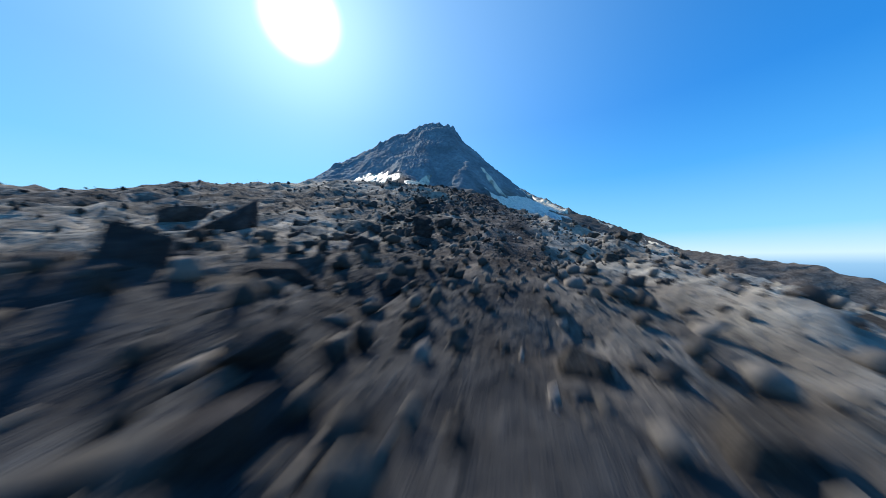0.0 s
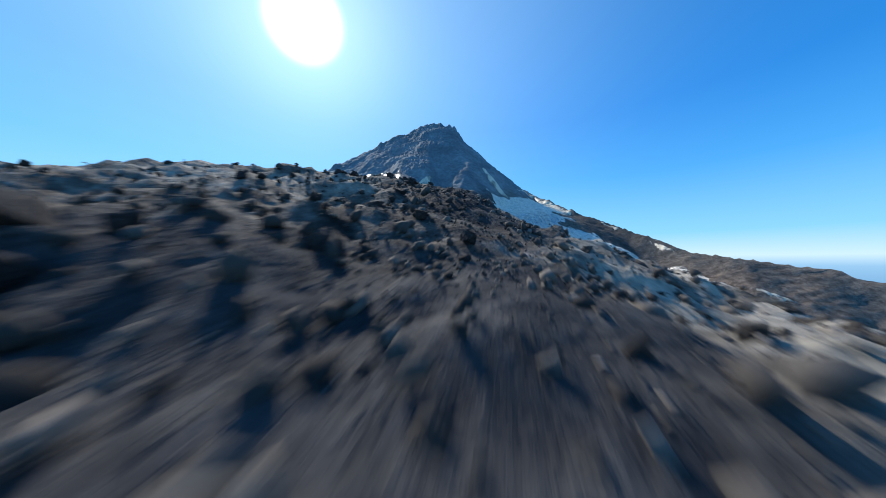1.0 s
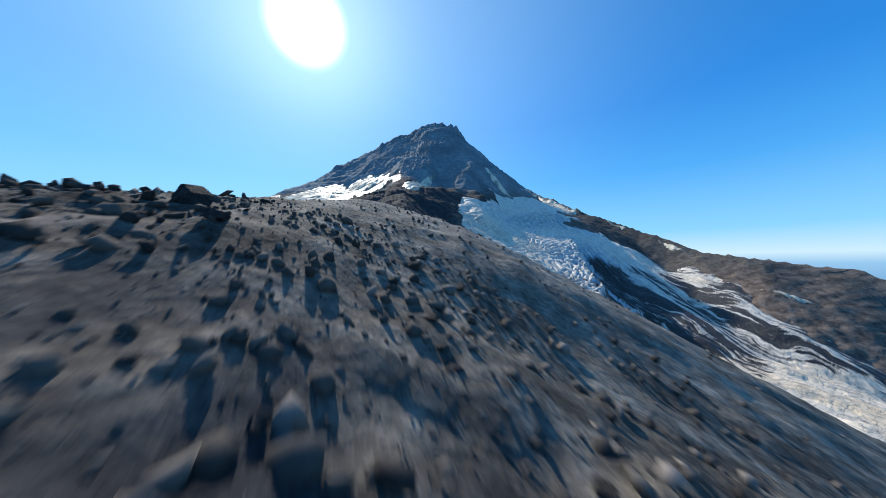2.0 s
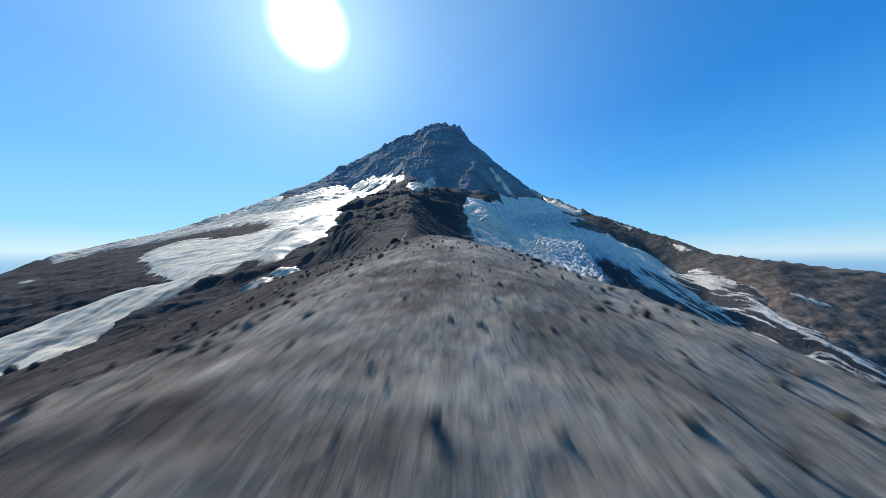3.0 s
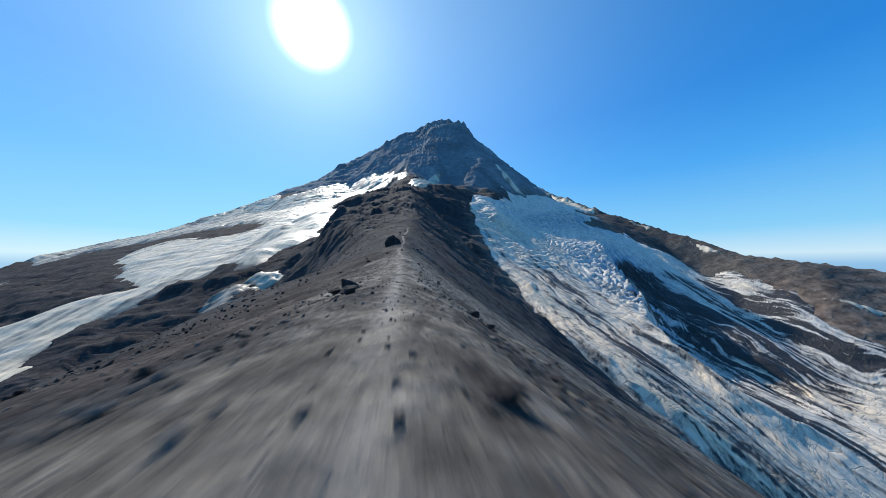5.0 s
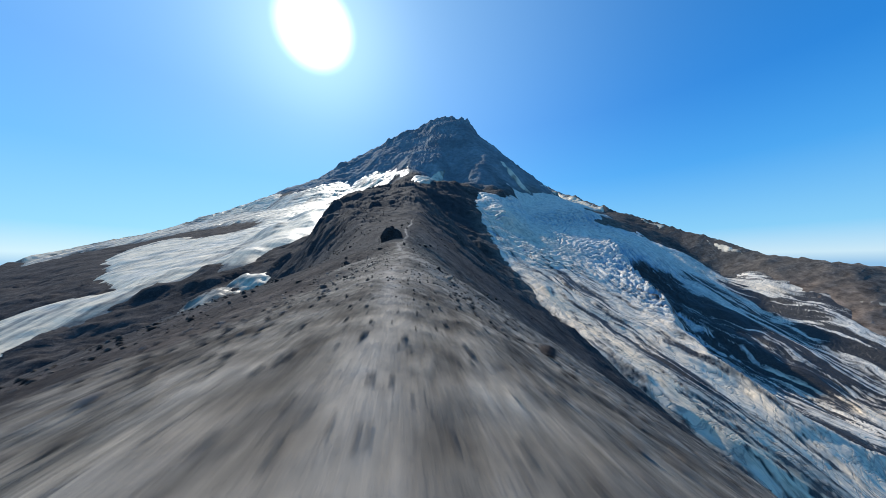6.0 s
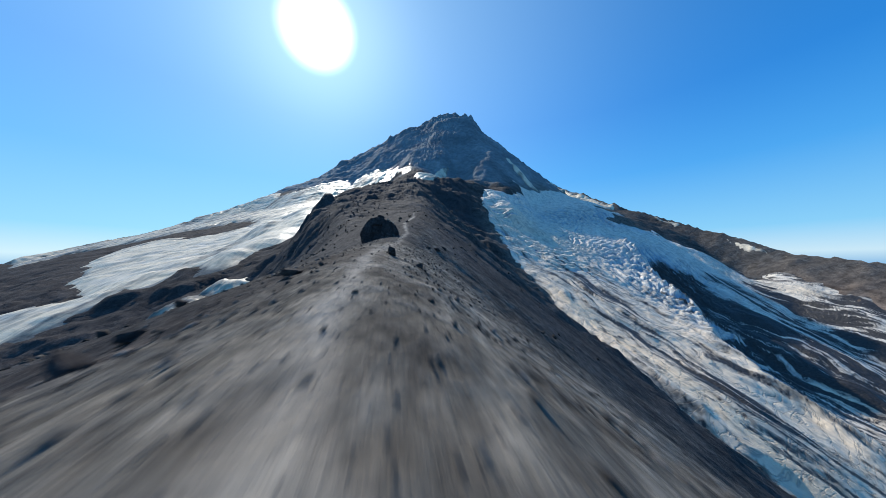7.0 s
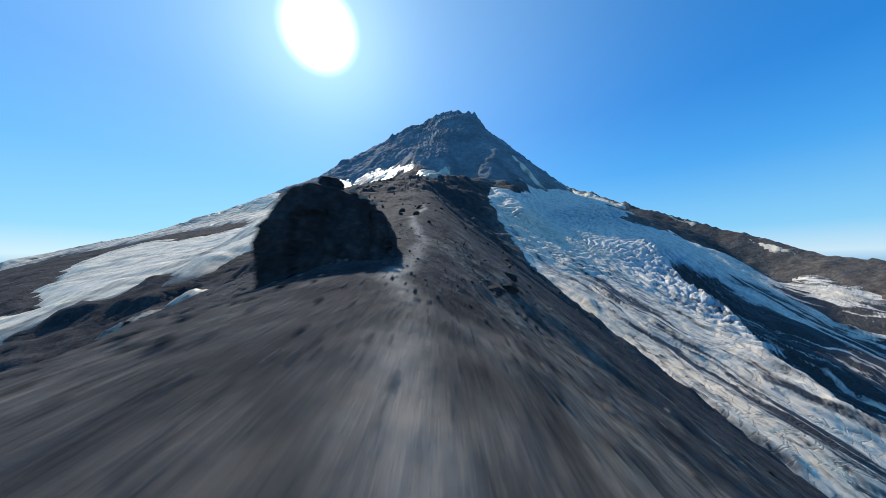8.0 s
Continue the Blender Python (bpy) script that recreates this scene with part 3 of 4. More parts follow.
t_rust_shade = np.maximum(t_rust_shade, 0.65 * smooth(600, 720, GY) * (1 - smooth(130, 240, np.abs(GX - 20))))
t_brown = smooth(540, 610, GX + 40 * patchy) * smooth(20, -45, GH + 25 * patchy) * np.clip(0.75 + 0.6 * patchy, 0, 1)
t_tan = np.maximum(smooth(0.3, 3.5, off + 0.6 * worn), np.maximum(0.15 + 0.6 * smooth(27, 33, GY), 0.55 * smooth(6, 9, GY) * (1 - smooth(15, 18, GY))) * smooth(1.5, 7, -off)) * t_talus
ground = new("ground", grid_mesh("ground", GX, GY, GZ, rust_shade=t_rust_shade, crag=t_crag_haze, talus=t_talus, track=np.clip(t_track, 0, 1), lava_shade=t_lava_shade, tan=t_tan, brown=t_brown))
ground.data.materials.append(GROUND)
tagged(ground, "grey volcanic scree, brown moraine and bare crags of a high peak", "mountainside", kind="structure")


# ---------------------------------------------------------------- glaciers and snow
def left_glacier():
    x, y = box_grid(LEFT_TONGUE + LEFT_FIRN, 3.0, 20)
    sd = np.maximum(inside(x, y, LEFT_TONGUE), inside(x, y, LEFT_FIRN))
    rough = 9 * fbm(x, y, 40, 4, 61)
    isle = np.minimum(inside(x, y, [(-361, 624), (-381, 701), (-322, 690), (-306, 616), (-295, 567), (-310, 565)]), 30)
    gaps = 5 * np.maximum(fbm(x * 1.7 + y * 0.7, y * 0.45 - x * 0.2, 46, 5, 63, 0.6) - 0.22, 0) * smooth(560, 760, y)
    sd = np.where(sd > 0, np.minimum(sd, 40), sd) + rough - 2 * np.maximum(isle + 4, 0) - 5 * gaps
    lie = bare_height(x, y)
    thick = np.clip(0.22 * sd, -4, 5.0)
    steps = fbm(x * 0.25, y, 11, 4, 65, 0.6) * smooth(4, 22, sd)
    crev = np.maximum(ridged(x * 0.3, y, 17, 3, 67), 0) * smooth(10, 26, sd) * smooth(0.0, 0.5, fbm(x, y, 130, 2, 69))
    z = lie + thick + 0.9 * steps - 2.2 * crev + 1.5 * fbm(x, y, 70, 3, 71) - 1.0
    dirt_shade = 0.02 + 0.27 * smooth(540, 760, y) + 0.72 * smooth(9, -4, sd) + 0.26 * smooth(430, 300, y) + 0.34 * fbm(x * 1.6, y * 0.3, 30, 5, 73, 0.6) + 0.12 * smooth(0.0, 0.5, fbm(x, y, 7, 3, 79))
    me = grid_mesh("glacier", x, y, z, sd > -16, cleft_shade=np.clip(crev * 0.4, 0, 1), dust_warmth=0 * x + 0.7, dirt_shade=dirt_shade, flow_a=-y + 8 * fbm(x, y, 60, 3, 75), flow_c=x + 8 * fbm(x, y, 60, 3, 77))
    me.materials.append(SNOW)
    return tagged(new("glacier", me), "dirty white snow-covered glacier in the basin beside the spur", "glacier", kind="structure")


def lane(line, x, y, half_width, soft):
    """1 along a line of (x, y), fading out beside it."""
    d = np.abs(along([(p, q, 0) for p, q in line], x, y)[0])
    return 1 - smooth(half_width, half_width + soft, d)


def ice_blocks(a, c, seed):
    """Broken ice: blocks of uneven height, and the clefts between them."""
    row = np.floor(a)
    c = c + 0.5 * lattice(row, row * 0, seed)
    col = np.floor(c)
    fa, fc = a - row, c - col
    gap = np.minimum(np.minimum(fa, 1 - fa), 0.8 * np.minimum(fc, 1 - fc))
    tilt = lattice(row, col, seed + 1) * (fa - 0.5) + lattice(row, col, seed + 2) * (fc - 0.5)
    return lattice(row, col, seed + 3) + 0.7 * tilt, smooth(0.17, 0.03, gap + 0.05 * lattice(row, col, seed + 4))


def right_glacier():
    x, y = box_grid(RIGHT_ICE, 1.6, 20)
    sd = inside(x, y, RIGHT_ICE)
    sd = np.where(sd > 0, np.minimum(sd, 40), sd) + 8 * fbm(x, y, 45, 4, 81)
    a, c = 0.45 * x - 0.89 * y, 0.89 * x + 0.45 * y          # down the flow, and across it
    wa, wc = a + 16 * fbm(x, y, 70, 4, 83), c + 14 * fbm(x, y, 70, 4, 85)
    wx, wy = x + 7 * fbm(x, y, 34, 4, 86), y + 7 * fbm(x, y, 34, 4, 88)
    streak = fbm(wc, wa * 0.12, 6, 5, 97, 0.65)
    broad = fbm(wc, wa * 0.16, 30, 3, 99, 0.55)
    body = smooth(2, 18, sd)
    fall = np.exp(-(((x - 300) / 75) ** 2 + ((y - 590) / 95) ** 2))
    fall = np.maximum(fall, 0.9 * np.exp(-(((x - 350) / 80) ** 2 + ((y - 690) / 55) ** 2)))
    fall = np.maximum(fall, 0.7 * np.exp(-(((x - 270) / 45) ** 2 + ((y - 490) / 55) ** 2)))
    fall = np.maximum(fall, 0.75 * np.exp(-(((x - 290) / 150) ** 2 + ((y - 855) / 48) ** 2)))
    big, big_gap = ice_blocks(wa / 13, wc / 17, 201)
    small, small_gap = ice_blocks(wa / 5.5 + 0.3 * fbm(x, y, 12, 2, 82), wc / 9, 221)
    # the crest of the ice fall, and the wall behind it
    crest_d = -along([(320, 760, 0), (310, 690, 0), (300, 620, 0), (288, 560, 0), (272, 515, 0), (238, 465, 0), (223, 425, 0), (224, 390, 0), (240, 345, 0), (320, 265, 0)], x, y)[0] + 5 * fbm(x, y, 26, 3, 92)
    lip = np.where(crest_d < 0, np.exp(crest_d / 28), np.maximum(1 - crest_d / 13, 0)) * smooth(740, 690, y)
    z = bare_height(x, y) + np.clip(0.25 * sd, -4, 6) - 1.0
    z = z + body * (15 * lip - 19 * smooth(4, 30, crest_d) * (1 - smooth(60, 170, crest_d)) * smooth(360, 440, y) * smooth(760, 690, y)) + 3.0 * broad * body
    z = z + body * fall * (3.2 * big - 4.6 * big_gap + 1.8 * small - 2.2 * small_gap)
    # curved crevasses across the upper lane, furrows along the lower one
    turn = (wa / 12.5 + 0.0022 * (x - 190) ** 2 / 12.5) % 1.0
    slit = smooth(0.17, 0.05, np.abs(turn - 0.5)) * smooth(-0.35, 0.15, fbm(wa * 0.6, wc * 0.4, 26, 3, 84))
    bend = smooth(500, 580, y) * smooth(900, 800, y) * (1 - fall) * smooth(330, 270, x)
    z = z + body * bend * (2.0 * (turn - 0.5) - 2.6 * slit)
    furrow = ridged(wc, wa * 0.07, 9.0, 4, 91, 0.55)
    low = smooth(560, 470, y)
    z = z + body * low * (1.6 * furrow + 0.12 * small - 0.5 * small_gap * smooth(0.0, 0.4, fbm(x, y, 50, 3, 96)))
    z = z + body * (0.8 - 0.45 * low) * ridged(x, y, 6.0, 3, 93, 0.6)
    # lanes of debris, clean snow and painted light and shade, from the spur outwards
    edge = -along([(50, 640, 0), (62, 530, 0), (95, 420, 0), (116, 350, 0), (138, 300, 0), (200, 250, 0), (420, 150, 0)], x, y)[0]
    tan = smooth(-4, 3, edge) * (1 - smooth(15, 27, edge + 7 * broad)) * smooth(470, 430, y)
    dirt_shade = 0.12 + 0.5 * smooth(9, -4, sd) + 0.32 * streak * smooth(760, 520, y) + 0.06 * low + 0.16 * smooth(0.1, 0.5, fbm(x, y, 6, 3, 90)) * smooth(700, 500, y)
    dirt_shade = dirt_shade + 0.26 * lane([(118, 440), (148, 370), (154, 334), (160, 302), (250, 220)], wx, wy, 9, 16) * (0.8 + 0.8 * streak) * smooth(470, 400, y)
    dirt_shade = dirt_shade + 0.16 * smooth(620, 520, y) * smooth(30, 50, edge) * (1 - smooth(90, 130, edge)) * (1 + streak)
    dirt_shade = dirt_shade - 0.25 * tan + 0.5 * tan * smooth(0.25, 0.6, fbm(x, y, 3.2, 2, 98))          # stones on the edge strip
    clean = lane([(210, 460), (201, 449), (194, 367), (196, 334), (215, 310), (300, 240)], wx, wy, 5, 10)
    smooth_lane = lane([(236, 445), (232, 422), (239, 392), (252, 357), (257, 336), (280, 310), (350, 250)], wx, wy, 5, 9) * smooth(455, 430, y)
    dirt_shade = dirt_shade - 0.25 * clean - 0.45 * smooth_lane
    dark = lane([(300, 560), (281, 492), (284, 412), (293, 373), (318, 355), (400, 280)], wx, wy, 5, 14) * (0.55 + 0.9 * streak)
    dark = np.maximum(dark, lane([(387, 671), (397, 636), (420, 607), (419, 516), (448, 478)], wx, wy, 24, 28) * (1.0 + 0.5 * streak))
    # these two lanes paint the trough's shade as dark grit
    dark = np.maximum(dark, 0.95 * lane([(345, 610), (340, 560), (345, 500), (375, 440)], wx, wy, 26, 36) * (0.7 + 0.9 * streak))
    dark = np.maximum(dark, 0.5 * lane([(470, 690), (490, 640), (505, 570), (480, 505)], wx, wy, 14, 26) * (0.6 + 1.2 * streak))
    dark = np.maximum(dark, lane([(545, 700), (548, 653), (545, 552), (552, 503), (572, 470), (640, 430)], wx, wy, 11, 14) * (0.95 + 0.7 * streak))
    dark = np.maximum(dark, 0.8 * smooth(575, 600, wx) * smooth(640, 560, y) * (0.6 + 0.9 * streak))
    dirt_shade = dirt_shade + 0.85 * np.clip(dark, 0, 1.2)
    # clean snow, and a sunlit lane painted as bright as it
    snow = np.exp(-((((x - 560) + 0.9 * (y - 700)) / 24) ** 2 + ((y - 700) / 50) ** 2)) + np.exp(-(((x - 535) / 60) ** 2 + ((y - 440) / 36) ** 2)) + lane([(405, 500), (440, 452), (470, 415), (520, 360)], wx, wy, 9, 14)
    dirt_shade = dirt_shade - 0.5 * np.clip(snow, 0, 1) * (1 - 0.5 * smooth(0.1, 0.5, streak)) + 0.55 * smooth(500, 560, x) * smooth(560, 620, y) * np.clip(0.5 + 1.8 * streak, 0, 1) * (1 - 0.8 * np.clip(snow, 0, 1))
    # lower ice brightened in its colour for the sunlit lanes
    lower = smooth(420, 350, y) * smooth(195, 250, x)
    dirt_shade = dirt_shade - 0.12 * smooth(680, 760, y) - 0.2 * lower
    # blue tint in the clefts, plus shade painted behind the ice fall's crest
    cleft_shade = np.clip(fall * (0.85 * big_gap + 0.7 * small_gap) + 0.8 * bend * slit + 0.12 * low * small_gap + 0.45 * smooth(0, 20, crest_d) * fall, 0, 1)
    # tan dust on the edge strip; elsewhere sunlight's warmth put into the colour
    dust_warmth = np.clip(0.9 * tan + 0.6 * np.clip(snow, 0, 1) + 0.25 * low + 0.25 * lower + 0.4 * smooth(780, 700, y) * smooth(260, 200, x), 0, 1)
    me = grid_mesh("glacier", x, y, z, sd > -16, cleft_shade=cleft_shade, dust_warmth=dust_warmth, dirt_shade=dirt_shade, flow_a=wa, flow_c=wc)
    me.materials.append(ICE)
    return tagged(new("glacier", me), "broken blue-white glacier ice with crevasses, seracs and debris bands", "glacier", kind="structure")


def snow_patch(ring, step, thick, label, soft, seed, dirty=0.22, mat=None, fresh=None):
    x, y = box_grid(ring, step, 4 * step)
    sd = inside(x, y, ring) + soft * fbm(x, y, 8 * step, 3, seed)
    z = ground_detail(x, y, ground_height(x, y))
    if fresh:                                    # a plain slab that leans on the flank
        brow_x, brow_z = follow(BROW_L, y)
        z = brow_z - (brow_x - x) * (0.34 - 0.2 * smooth(90, 96.5, y)) - 0.34 - 0.38 * smooth(96, 90, y) - 0.3 * smooth(90, 86, y)
        dirty = dirty + 0.5 * fbm(x + 0.16 * y, y * 0.07, 0.7, 3, seed + 5)
    z = z + thick * (np.clip(sd / (2.5 * soft), -1.0, 1) ** 1 - 0.1) + 0.12 * thick * fbm(x, y, 5 * step, 3, seed + 1)
    if fresh:                                    # (x, y, radius) of a cleaner end
        dirty = dirty - 1.25 * np.exp(-((x - fresh[0]) ** 2 + (y - fresh[1]) ** 2) / fresh[2] ** 2)
    # the slab's rim is darkened in place of its shadowed wall
    me = grid_mesh("snow_patch", x, y, z, sd > -2.5 * soft, cleft_shade=0 * x, dust_warmth=0 * x + 0.4, flow_a=-3 * y, flow_c=3 * x, dirt_shade=dirty + (0.08 if fresh else 0.28) * fbm(x, y, 6 * step, 3, seed + 2) + (1.3 * smooth(0.45, 0.1, sd) if fresh else 0.3 * smooth(soft * 2, 0, sd)))
    me.materials.append(mat or SNOW)
    return tagged(new("snow_patch", me), label, "snow patch", "snow patches on the slopes")


left_glacier()
right_glacier()


# ---------------------------------------------------------------- snow patches
snow_patch([(-8.6, 97.0), (-11.8, 97.6), (-12.4, 95.0), (-13.8, 93.5), (-14.0, 91.0), (-14.0, 88.0), (-12.8, 85.0), (-8.6, 83.4), (-6.3, 85.5), (-6.5, 87.8), (-6.9, 90.0), (-7.6, 93.0)], 0.14, 0.22,
           "dusty grey-white snowbank beside the spur's crest", 0.05, 101, 0.95, SLAB, (-10.0, 96.2, 3.4))
snow_patch([(-207, 352), (-206, 365), (-188, 363), (-167, 359), (-171, 352), (-179, 340), (-194, 347)], 2.0, 2.0, "small white snow patch at the foot of the spur", 2.0, 103, 0.3)
snow_patch([(-228, 329), (-232, 341), (-219, 348), (-206, 352), (-182, 340), (-193, 327), (-110, 201)], 2.0, 1.6, "thin dirty snow patch on dark moraine", 2.5, 105, 0.6)
snow_patch([(627, 881), (644, 796), (655, 756), (630, 805)], 3.0, 2.0, "narrow snow strip below the skyline ridge", 2.5, 107)
snow_patch([(635, 596), (670, 572), (685, 548), (661, 556)], 3.0, 2.0, "narrow snow strip on brown moraine", 2.0, 109)
snow_patch([(567, 995), (600, 942), (585, 940)], 3.0, 2.0, "snow strip near the skyline ridge", 2.0, 111)
snow_patch([(158, 1166), (214, 1150), (238, 1076), (254, 1062), (204, 1040), (170, 1062)], 3.0, 6.0, "snow gully under the summit crags", 3.0, 113)
snow_patch([(323, 1208), (433, 1391), (508, 1100), (503, 1074), (396, 993), (439, 1341)], 4.0, 7.0, "sunlit snowfield under the skyline ridge", 4.0, 117)
snow_patch([(-122, 796), (-111, 922), (-75, 1038), (-46, 1072), (-50, 1033), (-70, 900), (-64, 764), (-89, 701)], 2.5, 3.0, "small snow patch behind the dome of the spur", 2.5, 119, 0.3)
snow_patch([(-816, 538), (-822, 560), (-774, 537), (-774, 515)], 3.0, 1.6, "snow remnant on the brown slope", 2.0, 115)


# ---------------------------------------------------------------- rocks
def lie(x, y):
    a, b = np.array([x], float), np.array([y], float)
    return float(ground_detail(a, b, ground_height(a, b))[0])


def hull_rock(points, cuts, rough, seed):
    """An angular rock: the hull of some corners, cut finer and roughened."""
    bm = bmesh.new()
    for p in points:
        bm.verts.new(p)
    got = bmesh.ops.convex_hull(bm, input=bm.verts)
    bmesh.ops.delete(bm, geom=[v for v in got["geom_interior"] if isinstance(v, bmesh.types.BMVert)], context="VERTS")
    bmesh.ops.bevel(bm, geom=list(bm.edges), offset=rough * 0.9, segments=1, affect="EDGES", clamp_overlap=True)
    bmesh.ops.triangulate(bm, faces=list(bm.faces))
    for n in range(cuts):
        bmesh.ops.subdivide_edges(bm, edges=list(bm.edges), cuts=1, use_grid_fill=True)
    bm.normal_update()
    o = Vector((seed * 7.3, seed * 3.1, 0))
    for v in bm.verts:
        k = v.co / (rough * 9)
        v.co += v.normal * rough * (noise.fractal(k + o, 0.7, 2.1, 4) + 0.6 * (noise.cell(k * 1.3 + o) - 0.5))
    return bm


def part(name, bm, mat, parent, label=""):
    me = bpy.data.meshes.new(name)
    bm.to_mesh(me)
    bm.free()
    me.materials.append(mat)
    ob = new(name, me)
    ob.parent = parent
    return tagged(ob, label)


def summit_boulder():
    base = new("boulder")
    base.matrix_world = pose(-30.4, 207.0, 24.0)
    bulk = [(-3.2, -0.9, -0.6), (-0.6, -1.2, -0.3), (2.5, -1.0, 0.0), (-4.1, -0.3, 1.6), (-3.7, -0.8, 1.1), (-3.4, -0.7, 2.3), (0.2, -1.5, 1.9), (2.8, -1.0, 1.2), (-2.7, -0.5, 4.1), (-1.5, -0.7, 4.7),
            (0.2, -0.8, 4.5), (1.3, -0.8, 4.0), (2.3, -0.7, 3.2), (2.7, -0.8, 2.2), (-3.2, 2.4, -0.8), (2.6, 2.4, 0.0), (-2.3, 2.2, 3.6), (-0.4, 2.4, 4.1), (2.0, 2.2, 2.8)]
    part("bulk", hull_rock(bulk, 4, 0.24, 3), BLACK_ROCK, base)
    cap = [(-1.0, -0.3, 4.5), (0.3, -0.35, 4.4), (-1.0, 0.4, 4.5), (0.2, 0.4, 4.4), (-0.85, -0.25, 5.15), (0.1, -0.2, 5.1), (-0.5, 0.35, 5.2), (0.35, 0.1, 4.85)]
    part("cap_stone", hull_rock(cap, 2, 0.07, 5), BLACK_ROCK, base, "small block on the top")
    for n, (x, y, z) in enumerate(((1.1, -0.85, 4.2), (1.5, -0.8, 3.95), (1.9, -0.75, 3.7))):
        chip = [(x + a * 0.16, y + b * 0.14, z + c * 0.09) for a in (-1, 1) for b in (-1, 0.8) for c in (-1, 0.7)]
        part("chip", hull_rock(chip, 1, 0.02, 7 + n), PALE_ROCK, base, "pale chip of rock")
    return tagged(base, "huge dark andesite boulder standing beside the ridge path", "boulder", "boulders along the spur")


def loose_boulder_meshes(count, mat, seed):
    rng, made = random.Random(seed), []
    for n in range(count):
        # a broken block: a skewed box with some corners knocked off
        pts, lean = [], (rng.uniform(-0.35, 0.35), rng.uniform(-0.35, 0.35))
        for a in (-1, 1):
            for b in (-1, 1):
                for c in (-1, 1):
                    p = (a * rng.uniform(0.55, 1.0) + lean[0] * c, b * rng.uniform(0.45, 0.9) + lean[1] * c, c * rng.uniform(0.35, 0.75))
                    if rng.random() < 0.4:
                        pts += [(p[0] * 0.55, p[1], p[2]), (p[0], p[1] * 0.6, p[2] * 0.8)]
                    else:
                        pts.append(p)
        bm = hull_rock(pts, 1, 0.045, seed + n)
        me = bpy.data.meshes.new("boulder")
        bm.to_mesh(me)
        bm.free()
        me.materials.append(mat)
        made.append(me)
    return made


summit_boulder()
SHAPES = loose_boulder_meshes(7, ROCK, 40)
DARK_SHAPES = loose_boulder_meshes(4, DARK_ROCK, 60)


def boulder(shapes, rng, x, y, size, label, sink=0.25, group="boulders along the spur"):
    ob = new("boulder", rng.choice(shapes))
    ob.matrix_world = pose(x, y, lie(x, y) + size * (0.55 - sink), rng.uniform(-25, 25), rng.uniform(-25, 25), rng.uniform(0, 360)) @ Matrix.Diagonal((size, size * rng.uniform(0.7, 1), size * rng.uniform(0.7, 1), 1))
    return tagged(ob, label, "boulder", group)


rng = random.Random(5)
NAMED = [(2.6, 64.5, 0.16), (-4.9, 110.8, 0.3), (-3.4, 107.0, 0.3), (-5.4, 113.5, 0.3), (-12.2, 113.0, 0.6), (-13.4, 114.2, 0.5), (-11.7, 111.4, 0.4), (-11.0, 109.8, 0.3),
         (-29.8, 171.5, 0.45), (-31.0, 174.4, 0.35), (-28.4, 169.0, 0.5), (-24.7, 173.0, 0.45), (-21.6, 177.6, 0.35), (-20.0, 178.0, 0.3), (-14.0, 156.0, 0.3), (-23.0, 209.5, 0.55),
         (-21.5, 213.0, 0.7), (-20.5, 218.0, 0.6), (-30.0, 226.8, 0.4), (-33.0, 232.0, 0.35), (-6.0, 101.5, 0.25), (-5.4, 92.5, 0.12), (-8.8, 139.5, 0.4)]
for x, y, s in NAMED:
    boulder(DARK_SHAPES, rng, x, y, s, "dark angular boulder half sunk in grey scree", 0.15)
pale = boulder(loose_boulder_meshes(1, PALE_ROCK, 80), rng, -12.9, 152.8, 0.34, "pale orange-tan rock lying on the scree", 0.2)
for n in range(34):
    y = -1.0 + n * 0.75
    x = crest(y)[0] - rng.uniform(2.6, 7.5)
    boulder(DARK_SHAPES, rng, x, y, rng.uniform(0.3, 0.6), "large shadowed talus block beside the way", 0.4, "talus boulders")
for x, y, s in ((-7.4, 9.2, 1.15), (-9.8, 8.6, 0.7), (-4.6, 4.4, 0.6), (-11.5, 12.0, 0.9)):
    boulder(DARK_SHAPES, rng, x, y, s, "large shadowed talus block beside the way", 0.42, "talus boulders")
for n in range(170):
    y = rng.uniform(-2, 46)
    x = crest(y)[0] + rng.choice((rng.uniform(-42, 16), rng.gauss(0, 8)))
    d = abs(x - crest(y)[0])
    size = min(0.14 + 0.45 * rng.random() ** 3, 0.25 if d < 1.6 or x < crest(y)[0] - 12 else 2.0)
    boulder(SHAPES if x > crest(y)[0] else DARK_SHAPES, rng, x, y, size, "angular grey talus boulder among broken rock", 0.3, "talus boulders")
for n in range(50):
    y = rng.uniform(90, 330)
    x = crest(y)[0] + rng.choice((-1, 1)) * rng.uniform(2.5, 26) * (1 + 1.2 * float(smooth(200, 330, y)))
    boulder(SHAPES, rng, x, y, 0.12 + 0.5 * rng.random() ** 4, "angular grey boulder resting on loose scree", 0.3, "scree boulders")


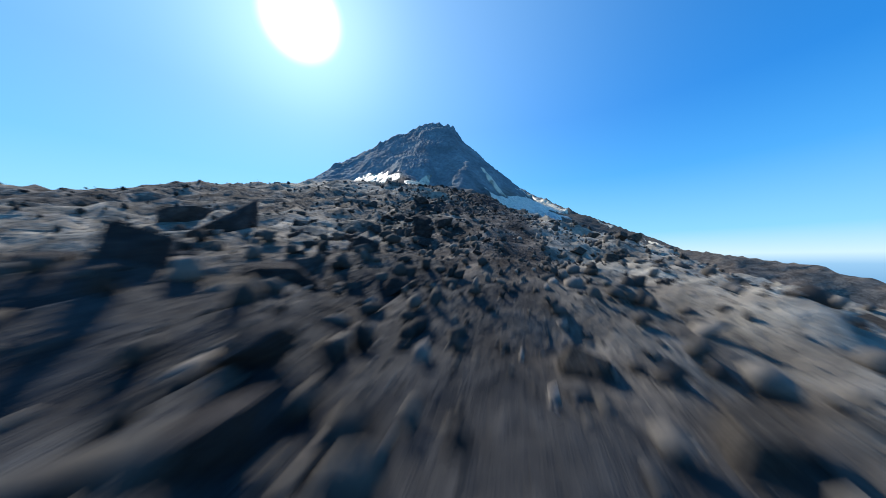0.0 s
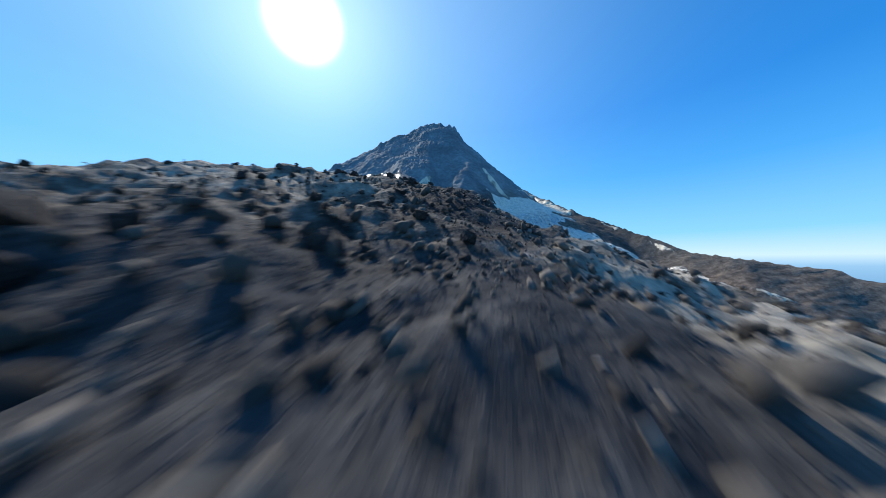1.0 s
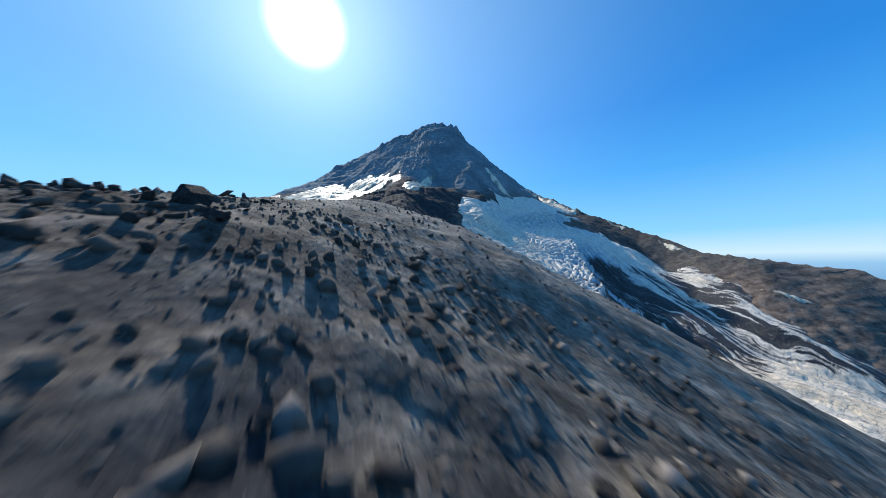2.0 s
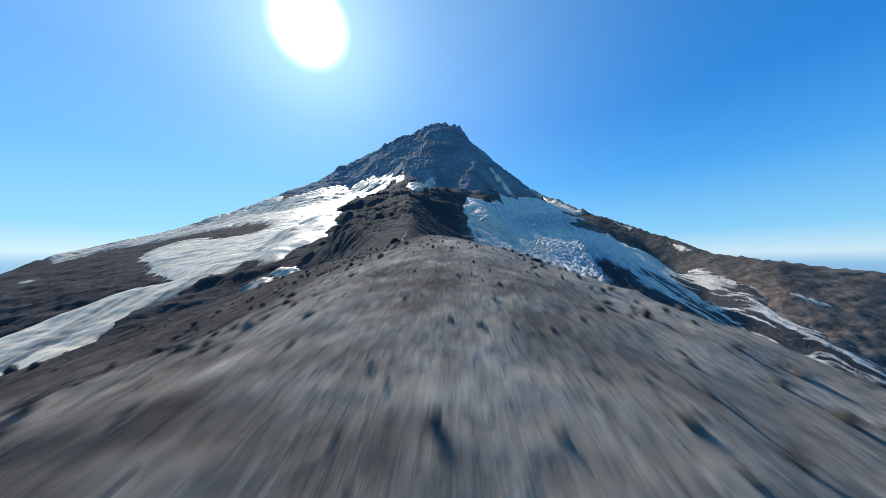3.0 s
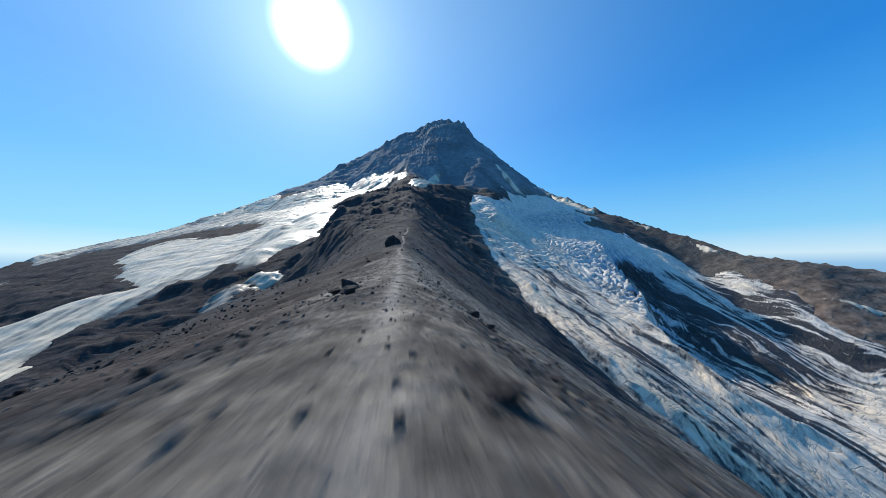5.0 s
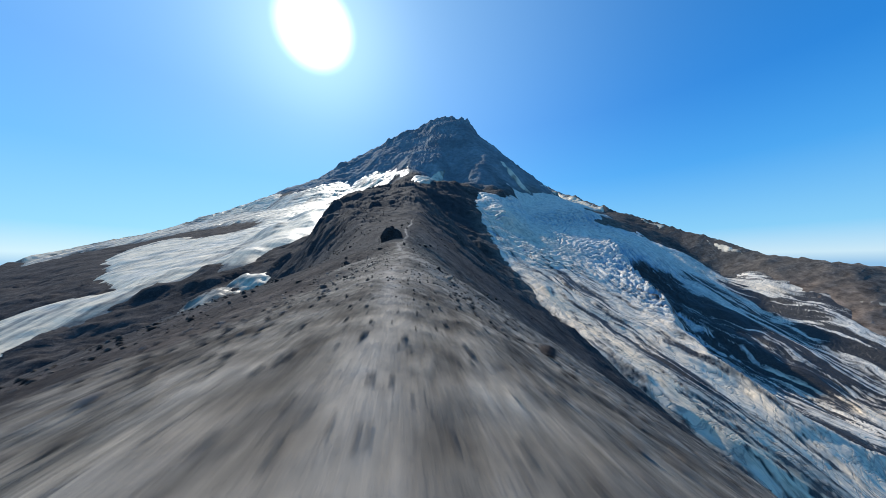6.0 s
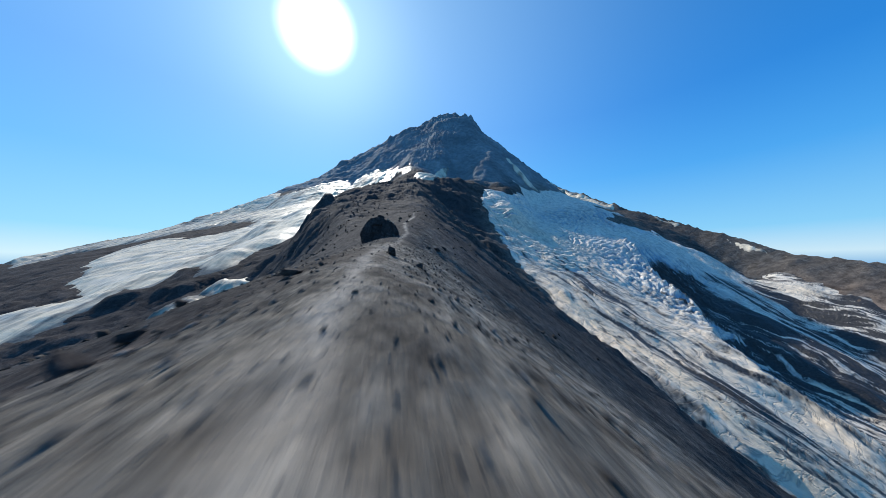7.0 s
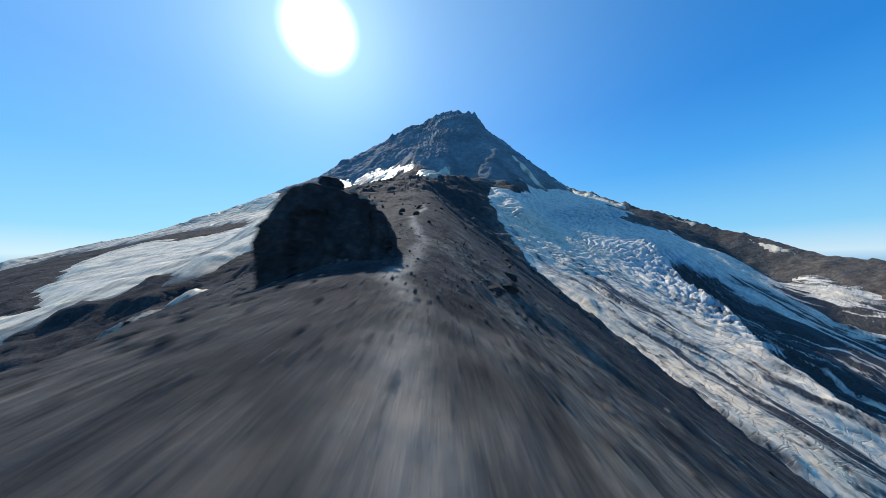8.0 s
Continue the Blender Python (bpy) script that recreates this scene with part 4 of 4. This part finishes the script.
def stones(name, count, spread, label, seed, mat):
    """Loose stones too many to count, as one mesh."""
    g = np.random.default_rng(seed)
    x, y, size = spread(g, count)
    z = ground_detail(x, y, ground_height(x, y))
    t = (1 + 5 ** 0.5) / 2
    ico = np.array([(-1, t, 0), (1, t, 0), (-1, -t, 0), (1, -t, 0), (0, -1, t), (0, 1, t), (0, -1, -t), (0, 1, -t), (t, 0, -1), (t, 0, 1), (-t, 0, -1), (-t, 0, 1)]) / 1.9
    tri = np.array([(0, 11, 5), (0, 5, 1), (0, 1, 7), (0, 7, 10), (0, 10, 11), (1, 5, 9), (5, 11, 4), (11, 10, 2), (10, 7, 6), (7, 1, 8),
                    (3, 9, 4), (3, 4, 2), (3, 2, 6), (3, 6, 8), (3, 8, 9), (4, 9, 5), (2, 4, 11), (6, 2, 10), (8, 6, 7), (9, 8, 1)])
    n = len(x)
    v = ico[None] * g.uniform(0.45, 1.35, (n, 12, 1)) * g.uniform(0.35, 1.0, (n, 1, 3))
    a, b = g.uniform(0, 2 * np.pi, (2, n))
    ca, sa, cb, sb = np.cos(a)[:, None], np.sin(a)[:, None], np.cos(b * 0.12)[:, None], np.sin(b * 0.12)[:, None]
    vx, vy, vz = v[..., 0], v[..., 1], v[..., 2]
    vy, vz = vy * cb - vz * sb, vy * sb + vz * cb
    vx, vy = vx * ca - vy * sa, vx * sa + vy * ca
    co = np.stack([vx, vy, vz], -1) * size[:, None, None] + np.stack([x, y, z + 0.22 * size], -1)[:, None]
    faces = (tri[None] + 12 * np.arange(n)[:, None, None]).reshape(-1, 3)
    me = bpy.data.meshes.new(name)
    me.vertices.add(n * 12)
    me.vertices.foreach_set("co", co.astype(np.float32).ravel())
    me.loops.add(faces.size)
    me.loops.foreach_set("vertex_index", faces.astype(np.int32).ravel())
    me.polygons.add(len(faces))
    me.polygons.foreach_set("loop_start", np.arange(0, faces.size, 3, dtype=np.int32))
    me.update(calc_edges=True)
    me.materials.append(mat)
    return tagged(new(name, me), label, "stones", kind="stuff")


def talus_spread(g, n):
    y = g.uniform(-6, 47, n)
    x = crest(y)[0] + np.where(g.random(n) < 0.5, -np.abs(g.normal(0, 7, n)), g.uniform(-50, 2, n))
    return x, y, np.minimum(0.04 + 0.28 * g.random(n) ** 5, 0.09 + 0.10 * np.abs(x - crest(y)[0]))


def rubble_spread(g, n):
    y = g.uniform(-6, 47, n)
    x = crest(y)[0] + np.abs(g.normal(0, 9, n))
    return x, y, np.minimum(0.04 + 0.24 * g.random(n) ** 5, 0.08 + 0.08 * np.abs(x - crest(y)[0]))


def spur_spread(g, n):
    y = g.uniform(44, 222, n)
    x = crest(y)[0] + np.where(g.random(n) < 0.6, g.normal(0, 6, n), g.uniform(-45, 24, n))
    d = np.abs(x - crest(y)[0])
    return x, y, (0.022 + 0.16 * g.random(n) ** 6) * (0.5 + 0.5 * smooth(0.5, 4, d))


def upper_spread(g, n):
    y = g.uniform(215, 520, n)
    x = crest(y)[0] + g.uniform(-75, 45, n)
    keep = fbm(x, y, 14, 3, 131) + g.normal(0, 0.25, n) > 0.0
    x, y = x[keep], y[keep]
    return x, y, 0.06 + 0.7 * g.random(len(x)) ** 6


def moraine_spread(g, n):
    y = g.uniform(60, 340, n)
    x = crest(y)[0] - g.uniform(25, 190, n)
    return x, y, 0.08 + 0.7 * g.random(n) ** 7


stones("talus_stones", 11000, talus_spread, "dark broken talus stones covering the slope", 11, TALUS_STONES)
stones("rubble", 7500, rubble_spread, "tan and grey rubble covering the slope", 15, TAN_STONES)
stones("scree_stones", 46000, spur_spread, "small grey stones strewn over the scree", 12, STONES)
stones("spur_stones", 9000, upper_spread, "dark blocks strewn over the upper spur", 13, DARK_STONES)
stones("moraine_stones", 12000, moraine_spread, "brown-grey blocks strewn over the moraine", 14, DARK_STONES)
